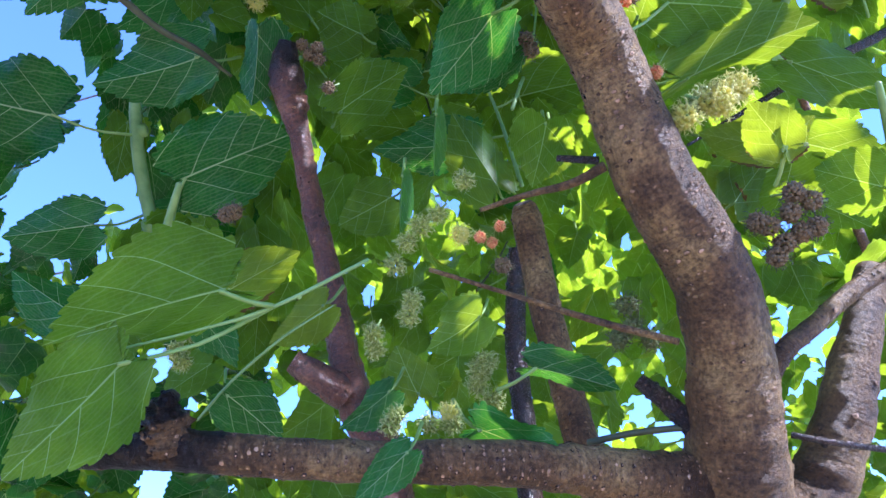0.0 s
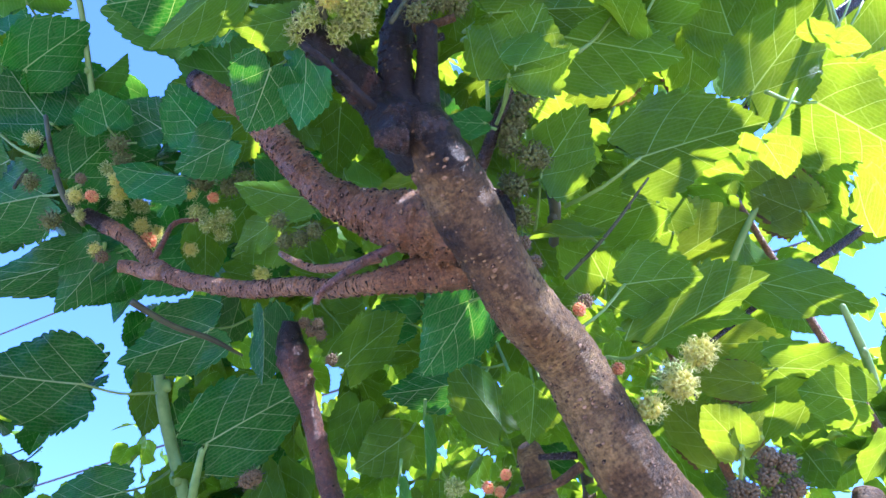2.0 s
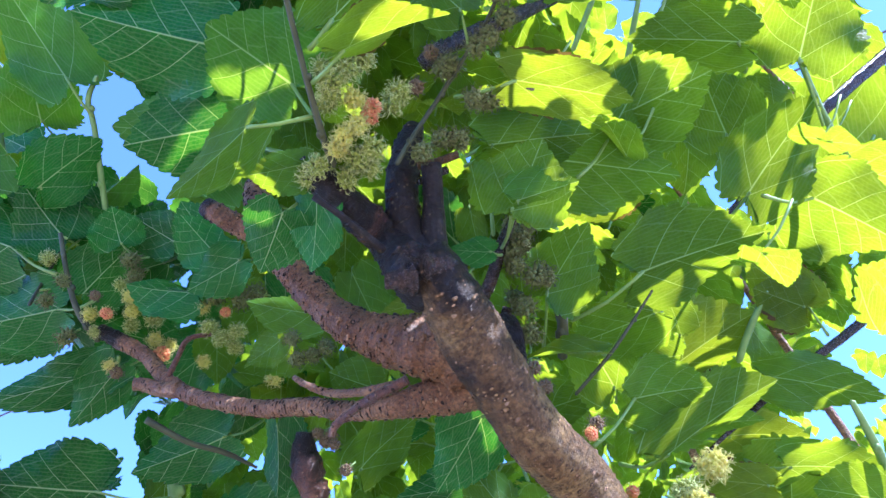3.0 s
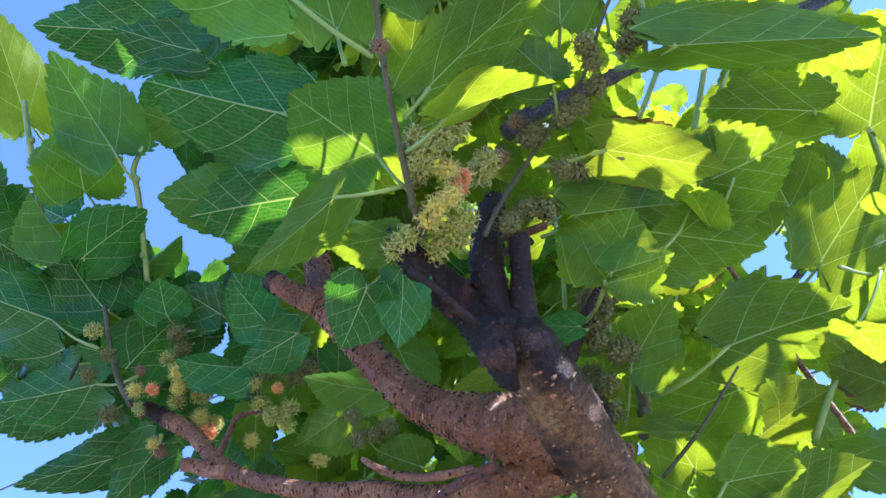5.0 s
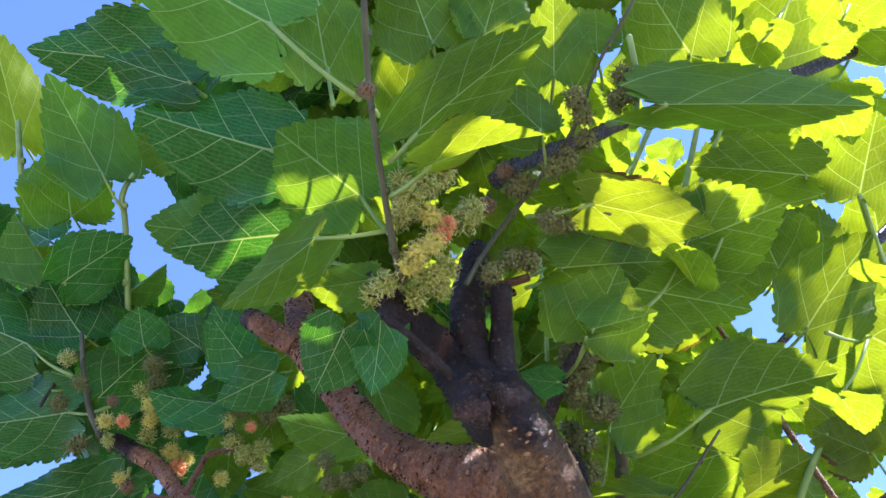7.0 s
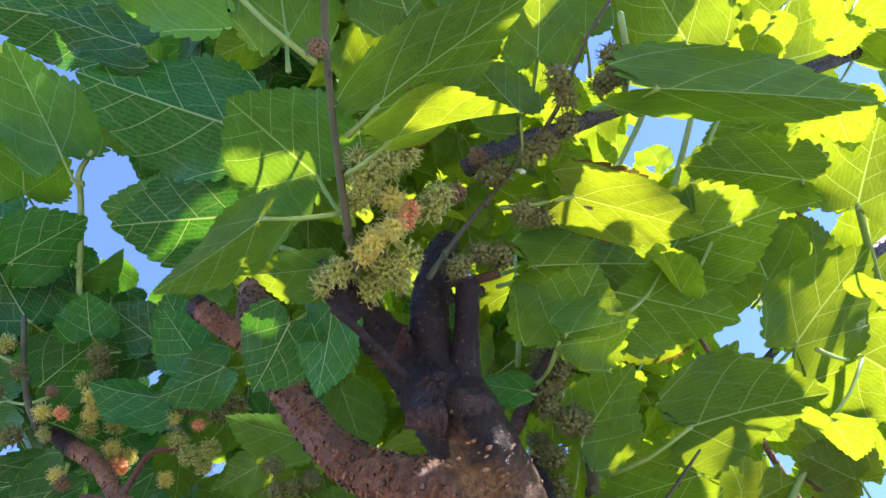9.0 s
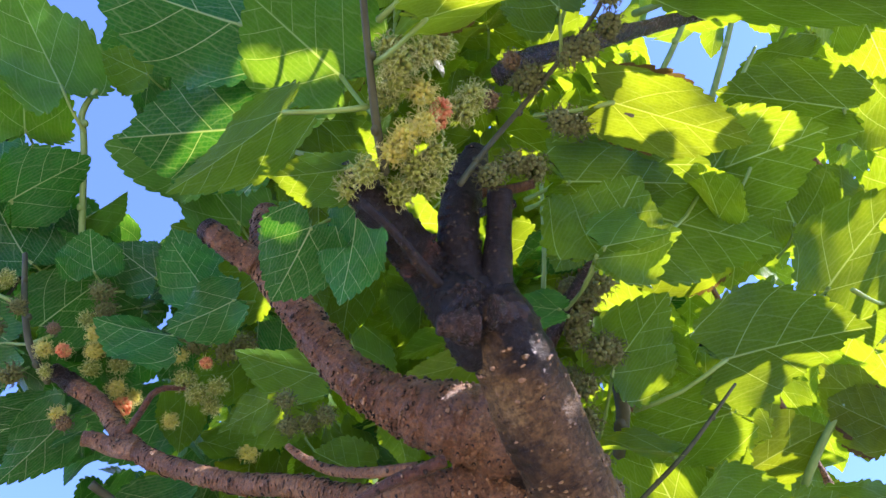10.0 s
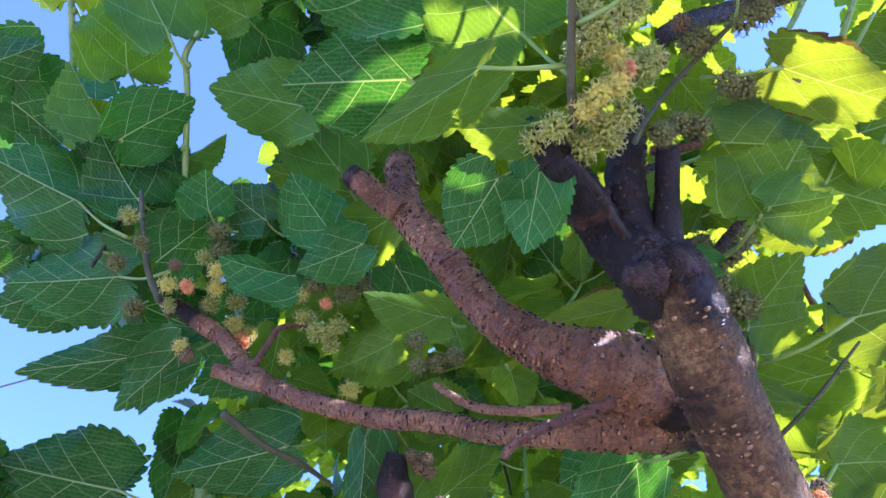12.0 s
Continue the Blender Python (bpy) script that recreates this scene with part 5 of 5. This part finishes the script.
fruit(tree, (-0.293, 0.602, 2.382), 0.0312, "dark")
fruit(tree, (-0.307, 0.625, 2.347), 0.0309, "green")
fruit(tree, (-0.290, 0.629, 2.329), 0.0291, "green")
fruit(tree, (-0.258, 0.610, 2.375), 0.0344, "dark")
fruit(tree, (-0.239, 0.609, 2.388), 0.0300, "dark")
fruit(tree, (-0.266, 0.624, 2.334), 0.0275, "green")
fruit(tree, (-0.276, 0.648, 2.326), 0.0263, "green")
fruit(tree, (-0.462, 0.680, 2.338), 0.0271, "brown")
fruit(tree, (-0.470, 0.672, 2.346), 0.0239, "pale")
fruit(tree, (-0.540, 0.658, 2.400), 0.0345, "dark")
fruit(tree, (-0.566, 0.622, 2.447), 0.0315, "dark")
fruit(tree, (-0.525, 0.590, 2.450), 0.0277, "dark")
fruit(tree, (-0.545, 0.570, 2.482), 0.0279, "green")
fruit(tree, (-0.433, 0.599, 2.481), 0.0335, "dark")
fruit(tree, (-0.430, 0.616, 2.466), 0.0301, "dark")
fruit(tree, (-0.448, 0.617, 2.451), 0.0249, "green")
fruit(tree, (-0.341, 0.698, 2.348), 0.0244, "pale")
fruit(tree, (-0.270, 0.810, 2.380), 0.0322, "pale")
fruit(tree, (-0.483, 0.634, 2.381), 0.0207, "green")


# foliage further back: too many leaves to count, in clumps round unseen boughs
HEART = np.array((0.0, 0.0, 1.62))
# gaps in the crown, through which the sky shows: bearing and height seen from the heart at 1 m and at 4 m, and breadth in degrees
GAPS_LOW = [
    (-36.9, 33.7, -36.9, 37.7, 2.1),
    (-33.4, 33.4, -33.4, 37.4, 3.0),
    (-31.0, 32.8, -31.0, 36.8, 1.8),
    (-30.1, 30.0, -30.1, 34.2, 1.8),
    (-28.5, 27.1, -28.5, 31.5, 3.3),
    (-30.2, 24.4, -30.2, 28.9, 2.3),
    (-25.9, 26.1, -25.9, 30.5, 1.5),
    (-22.3, 13.5, -22.3, 18.4, 2.5),
    (-19.8, 6.2, -19.8, 11.2, 2.9),
    (-11.6, 12.6, -11.6, 17.5, 1.5),
    (34.2, 28.3, 34.2, 32.6, 2.6),
    (26.9, 14.6, 26.9, 19.4, 1.2),
]
GAPS_MIDDLE = [
    (-39.9, 36.1, -37.5, 33.7, 3.4),
    (-34.8, 36.8, -33.0, 34.2, 3.1),
    (-31.2, 33.9, -29.9, 31.6, 1.8),
    (-29.8, 30.5, -28.7, 28.5, 3.0),
    (-31.5, 27.4, -30.2, 25.7, 3.0),
    (-33.2, 25.5, -31.7, 24.0, 1.8),
    (-43.9, 56.5, -40.0, 52.4, 1.8),
    (-42.3, 39.3, -39.6, 36.7, 1.6),
    (38.5, 45.5, 31.3, 43.7, 1.8),
    (33.5, 29.3, 28.0, 28.4, 3.4),
    (39.2, 32.2, 33.1, 31.2, 2.3),
    (27.7, 39.6, 22.1, 37.7, 1.0),
    (35.4, 28.7, 29.8, 27.9, 2.6),
]
GAPS_UPPER = [
    (-56.9, 64.1, -42.4, 58.9, 2.5),
    (-51.0, 61.9, -38.6, 56.3, 3.3),
    (-46.5, 60.2, -35.4, 54.3, 3.6),
    (-45.5, 57.9, -35.2, 52.1, 2.8),
    (-63.3, 57.0, -50.4, 52.7, 2.5),
    (-61.1, 55.8, -48.9, 51.4, 2.1),
    (-74.4, 64.3, -56.9, 60.9, 3.1),
    (-72.8, 65.5, -54.7, 61.9, 2.3),
    (-46.0, 39.3, -38.5, 34.6, 3.9),
    (-46.3, 37.5, -39.0, 32.9, 2.5),
    (-41.1, 37.9, -34.4, 33.0, 1.8),
    (35.2, 49.6, 29.9, 43.2, 3.0),
    (38.7, 65.4, 30.3, 58.1, 2.3),
    (48.7, 54.1, 40.5, 48.0, 1.5),
    (62.2, 57.0, 51.2, 51.6, 2.8),
    (45.7, 47.1, 39.0, 41.2, 2.0),
    (35.2, 37.3, 30.8, 31.8, 2.0),
]
GAPS_HIGH = [
    (-61.2, 53.7, -48.9, 54.0, 2.8),
    (-52.2, 59.7, -37.2, 59.3, 3.0),
    (-47.7, 58.1, -33.4, 57.1, 3.0),
    (-43.2, 56.1, -29.7, 54.6, 3.3),
    (-39.6, 55.2, -26.5, 53.2, 2.3),
    (-48.5, 56.4, -34.8, 55.4, 1.5),
    (-46.7, 38.1, -37.2, 36.1, 4.3),
    (-45.2, 39.1, -35.5, 37.1, 3.0),
    (-44.1, 35.2, -34.9, 32.9, 3.8),
    (-41.1, 36.6, -31.8, 34.1, 3.3),
    (-38.7, 36.5, -29.4, 33.8, 2.8),
    (-34.8, 33.6, -25.9, 30.5, 1.5),
    (-23.4, 36.6, -14.7, 32.9, 1.3),
    (29.9, 48.8, 34.2, 41.9, 2.0),
    (33.9, 49.7, 37.7, 42.8, 2.3),
    (32.8, 64.6, 38.3, 57.1, 3.6),
    (38.3, 65.1, 42.6, 57.4, 3.0),
]
# and gaps that let the sun through to the leaves below
SUNLIT_NEAR = [
    (0.147, 0.215, 2.259),
    (0.172, 0.234, 2.252),
    (0.208, 0.246, 2.241),
    (0.309, 0.305, 2.341),
    (0.367, 0.449, 2.235),
    (0.357, 0.496, 2.221),
    (0.173, 0.298, 2.175),
    (0.202, 0.454, 2.275),
    (0.467, 0.546, 2.412),
    (0.514, 0.538, 2.421),
    (0.537, 0.393, 2.504),
    (0.503, 0.411, 2.517),
    (0.303, 0.664, 2.977),
    (0.645, 1.089, 2.479),
    (0.384, 0.693, 2.266),
    (-0.832, 0.441, 3.264),
    (-0.817, 0.493, 3.234),
    (-0.238, 0.287, 2.335),
    (-0.112, 0.198, 2.201),
    (0.450, 0.285, 2.699),
    (0.559, 0.348, 2.799),
    (0.616, 0.341, 2.813),
    (0.314, 0.828, 2.636),
    (0.542, 0.497, 2.383),
    (0.539, 0.531, 2.315),
    (0.623, 0.667, 2.365),
    (0.563, 0.646, 2.387),
    (0.622, 0.572, 2.419),
    (0.607, 1.054, 2.560),
    (0.386, 0.675, 2.302),
    (0.488, 0.771, 2.096),
    (0.253, 0.478, 1.882),
]
SUNLIT_FAR = [
    (0.473, 0.834, 2.051),
    (0.124, 0.429, 1.992),
    (0.200, 0.522, 1.894),
    (-0.399, 0.676, 2.364),
    (0.211, 0.533, 1.867),
    (0.343, 1.511, 2.359),
    (0.667, 2.782, 2.979),
    (-0.309, 1.387, 2.139),
    (0.280, 0.546, 2.173),
    (0.282, 0.516, 2.192),
    (-0.188, 0.235, 2.324),
]
SUNLIT = SUNLIT_NEAR + SUNLIT_FAR
# places to shade, each by an added leaf further up
SHADED = [
    (0.111, 0.308, 2.202, 0.030),
    (0.344, 0.345, 2.418, 0.042),
    (0.355, 0.298, 2.297, 0.042),
    (0.258, 0.135, 2.259, 0.055),
    (0.236, 0.253, 2.223, 0.022),
    (0.333, 0.337, 2.307, 0.030),
    (0.452, 0.493, 2.489, 0.042),
    (0.477, 0.488, 2.464, 0.030),
    (0.237, 0.415, 2.219, 0.042),
    (0.132, 0.290, 2.208, 0.022),
    (0.265, 0.558, 2.103, 0.022),
    (0.508, 0.780, 2.254, 0.055),
    (0.584, 0.831, 2.219, 0.030),
    (0.302, 0.606, 2.090, 0.022),
    (0.193, 0.523, 1.951, 0.030),
    (-0.009, 0.641, 2.138, 0.055),
    (-0.025, 0.423, 2.150, 0.024),
    (0.200, 0.138, 2.262, 0.050),
    (0.355, 0.166, 2.280, 0.060),
    (-0.221, 0.613, 2.283, 0.035),
    (0.318, 0.610, 1.890, 0.070),
    (-0.055, 0.660, 2.260, 0.030),
    (0.055, 0.395, 2.070, 0.030),
    (0.009, 0.307, 2.142, 0.030),
]


def from_heart(bearing, height, reach):
    a, e = radians(bearing), radians(height)
    return HEART + reach * np.array((math.sin(a) * math.cos(e), math.cos(a) * math.cos(e), math.sin(e)))


GAPS = [(from_heart(a, e, 1.0), from_heart(c, g, 4.0), 0.045 + 0.5 * radians(w), 1.5 * radians(w)) for a, e, c, g, w in GAPS_LOW + GAPS_MIDDLE + GAPS_UPPER + GAPS_HIGH]
GAPS += [(np.array(p) + np.array(to_sun) * 0.3, np.array(p) + np.array(to_sun) * 2.3, 0.065, 0.02) for p in SUNLIT]


def clear(at, p, q, wide, spread):
    """How far at lies from a gap's middle line, in widths of the gap."""
    way = q - p
    s = max(-0.3, np.dot(at - p, way) / np.dot(way, way))
    return np.linalg.norm(at - p - way * s) / (wide + spread * s)


def foliage(name, parent, clumps, seed, blade, label="", single=-9.0):
    """Leaves in clumps as one mesh; those nearer than single, along y, as leaves of their own."""
    rng = np.random.default_rng(seed)
    plain = leaf_mesh("far_leaf", 80 + seed, per=2, teeth=13, cols=3, fold=0.12, droop=0.35, wave=0.12, blade=blade)
    v0 = np.array([v.co[:] for v in plain.vertices])
    f0 = np.array([p.vertices[:] for p in plain.polygons])
    verts, faces, own = [], [], []
    base = 0
    places = []
    for az, el, reach, count in clumps:
        made = 0
        while made < count:
            a, e, r = radians(rng.uniform(*az)), radians(rng.uniform(*el)), rng.uniform(*reach)
            d = np.array((math.sin(a) * math.cos(e), math.cos(a) * math.cos(e), math.sin(e)))
            at = HEART + d * r
            if min(clear(at, *gap) for gap in GAPS) < 1:
                continue
            made += 1
            places.append((at, d))
    singles = 0
    for at, d in places:
        y = np.array((d[0] + rng.normal() * 0.6, d[1] + rng.normal() * 0.6, -0.35 + rng.normal() * 0.3))
        y /= np.linalg.norm(y)
        up = np.array((0.1, 0.0, 1.0)) + rng.normal(size=3) * 0.45
        x = np.cross(y, up)
        x /= np.linalg.norm(x)
        z = np.cross(x, y)
        l = rng.uniform(0.075, 0.14)
        w = l * rng.uniform(0.75, 0.95)
        if at[1] < single and at[2] < 3.1 and singles < 290:
            singles += 1
            leaf(parent, at, at + y * l, w, z, "g" if blade is LEAF_FAR else "s")
            continue
        verts.append(at + v0 @ np.array((x * w, y * l, z * l)))
        own.append(v0 * (1, 1, 0))
        faces.append(f0 + base)
        base += len(v0)
    me = linked(name, np.concatenate(verts).tolist(), np.concatenate(faces).tolist(), [blade])
    me.attributes.new("blade", "FLOAT_VECTOR", "POINT").data.foreach_set("vector", np.concatenate(own).astype(np.float32).ravel())
    bpy.data.meshes.remove(plain)
    return child(name, me, parent, label, "stuff")


def leafy_shoot(parent, base, way, length, count, rng):
    """A young shoot with leaves on both sides in turn, each on its petiole, leaving the gaps open."""
    base, way = Vector(base), Vector(way).normalized()
    side = way.orthogonal().normalized()
    points = [base + way * length * s + side * 0.03 * math.sin(3 * s) + Vector((0, 0, -0.05 * s * s)) for s in (0, 0.35, 0.7, 1.0)]
    if min(clear(np.array(p), *gap) for p in points for gap in GAPS) < 1.2:
        return
    stem("shoot", parent, [(*p, 0.0032 - 0.0019 * s) for p, s in zip(points, (0, 0.35, 0.7, 1.0))], nodes=3, skin=rng.choice((STEM, STEM_WOODY)), seed=rng.randrange(999))
    for k in range(count):
        s = (k + 0.7) / count
        at = base + way * length * s + side * 0.03 * math.sin(3 * s) + Vector((0, 0, -0.05 * s * s))
        out = side.copy()
        out.rotate(Matrix.Rotation(k * 2.6 + rng.uniform(-0.5, 0.5), 3, way))
        out = (out + way * rng.uniform(0.0, 0.5) + Vector((0, 0, rng.uniform(-0.2, 0.3)))).normalized()
        foot = at + out * rng.uniform(0.03, 0.06)
        size = rng.uniform(0.08, 0.135)
        droop = (out + Vector((rng.uniform(-0.3, 0.3), rng.uniform(-0.3, 0.3), rng.uniform(-0.9, -0.1)))).normalized()
        if min(clear(np.array(foot + droop * size * 0.5), *gap) for gap in GAPS) < 1.3:
            continue
        up = Vector((rng.uniform(-0.5, 0.5), rng.uniform(-0.5, 0.5), 1))
        leaf(parent, foot, foot + droop * size, size * rng.uniform(0.8, 0.98), up, rng.choice("ggs"), stalk=at)


# leaves added higher up, towards the sun, only to shade single leaves below
rng = random.Random(19)
for *p, reach in SHADED:
    middle = Vector(p) + to_sun * rng.uniform(0.28, 0.45)
    along = to_sun.cross(Vector((rng.uniform(-1, 1), rng.uniform(-1, 1), rng.uniform(-1, 1)))).normalized()
    leaf(tree, middle - along * reach * 0.9, middle + along * reach * 1.15, reach * 2.0, to_sun, shape=0, stalk=middle - along * reach * 0.7 + to_sun * 0.08)
# boughs that rise behind the leaves and carry the crown
rng = random.Random(31)
for az in (26, 36, 46):
    fork = np.array((0.22, 0.72, 1.0))
    for tries in range(12):
        lean = rng.uniform(-6, 6)
        rise = []
        for e, r in ((-14, 1.15), (6, 1.38), (24, 1.5), (42, 1.55), (58, 1.5)):
            a = radians(az + lean * (e + 14) / 40)
            rise.append(HEART + np.array((math.sin(a) * math.cos(radians(e)), math.cos(a) * math.cos(radians(e)), math.sin(radians(e)))) * r)
        if min(clear(p, *gap) for p in rise[2:] for gap in GAPS) > 1.0:
            limb("bough", tree, [(*fork, 0.016)] + [(*p, w) for p, w in zip(rise, (0.014, 0.012, 0.009, 0.006, 0.003))], skin=BARK_RED, warts=30, wart=0.002, seg=10, step=0.02, seed=100 + az)
            break
rng = random.Random(77)
for k in range(30):
    a, e, r = radians(rng.uniform(-46, 48)), radians(rng.uniform(6, 66)), rng.uniform(1.2, 1.6)
    root = HEART + np.array((math.sin(a) * math.cos(e), math.cos(a) * math.cos(e), math.sin(e))) * r
    leafy_shoot(tree, root - np.array((0, 0, 0.2)), (rng.uniform(-0.5, 0.5), rng.uniform(-0.2, 0.5), 1), rng.uniform(0.35, 0.5), 8, rng)
# unseen clumps overhead and high on the right are added to block sun
foliage("crown", tree, [
    ((-22, 25), (45, 82), (1.25, 2.2), 560), ((-25, 40), (0, 45), (1.3, 2.1), 560),
    ((18, 55), (15, 45), (1.4, 2.0), 90), ((-180, 180), (71, 90), (1.15, 1.8), 220), ((45, 120), (67, 80), (1.1, 1.7), 160), ((20, 50), (45, 66), (1.35, 1.9), 100)], 1, LEAF_FAR, "dense crown of broad toothed leaves", single=1.75)
foliage("crown", tree, [((-50, -14), (5, 80), (1.45, 2.0), 520)], 3, LEAF_FAR_SHADED, "dark bluish-green side of the crown, its shade put into the leaf colour", single=1.75)
back_tree = new("mulberry_tree")
back_tree.location = (0.6, 2.9, 0)
tagged(back_tree, "leafy mulberry behind the pruned one, lit by the sun", "tree")
HEART = HEART - np.array(back_tree.location)
GAPS = [(p - np.array(back_tree.location), q - np.array(back_tree.location), w, v) for p, q, w, v in GAPS]
foliage("crown", back_tree, [((-24, 58), (-8, 44), (2.3, 3.4), 2000), ((-24, 66), (40, 60), (2.3, 3.3), 600), ((-52, -20), (-10, 30), (2.2, 3.2), 500), ((-30, 52), (-14, 14), (2.3, 3.4), 900), ((-18, 44), (-10, 32), (3.4, 4.4), 1600), ((-36, -24), (8, 24), (2.4, 3.2), 160)], 2, LEAF_FAR, "sunlit crown of broad leaves")
limb("trunk", back_tree, [(0, 0, -0.05, 0.09), (0.03, -0.05, 0.8, 0.075), (-0.05, -0.2, 1.6, 0.06), (-0.2, -0.3, 2.3, 0.035), (-0.2, -0.3, 3.0, 0.015)], "grey-brown trunk", warts=60, wart=0.004, seg=16, step=0.03, seed=61)


# two power lines crossing the sky far beyond the trees
def power_line(a, b):
    a, b = Vector(a), Vector(b)
    verts, faces, _ = tube([(*a, 0.011), (*((a + b) / 2 - Vector((0, 0, 0.05))), 0.011), (*b, 0.011)], 6, 1.0)
    ob = new("power_line", linked("power_line", verts, faces, [CABLE]))
    tagged(ob, "thin dark power line stretched across the open sky", "cable", "power lines")


def utility_pole(x, y, height):
    pole = new("utility_pole")
    pole.location = (x, y, 0)
    tagged(pole, "weathered wooden utility pole carrying power lines", "pole", "utility poles")
    limb("shaft", pole, [(0, 0, -0.3, 0.16), (0, 0, height * 0.5, 0.14), (0, 0, height, 0.12)], skin=CUT, seg=12, step=0.5, rough=0.03)


CABLE = soft_material("cable_sheath", (0.05, 0.05, 0.055), (0.08, 0.08, 0.085), 10.0, 0.6)
power_line((-31.694, 16.504, 6.983), (26.556, -4.734, 6.983))
power_line((-31.694, 16.504, 4.878), (26.556, -4.734, 4.878))
for x, y in ((-31.69, 16.50), (26.56, -4.73)):
    utility_pole(x, y, 7.58)
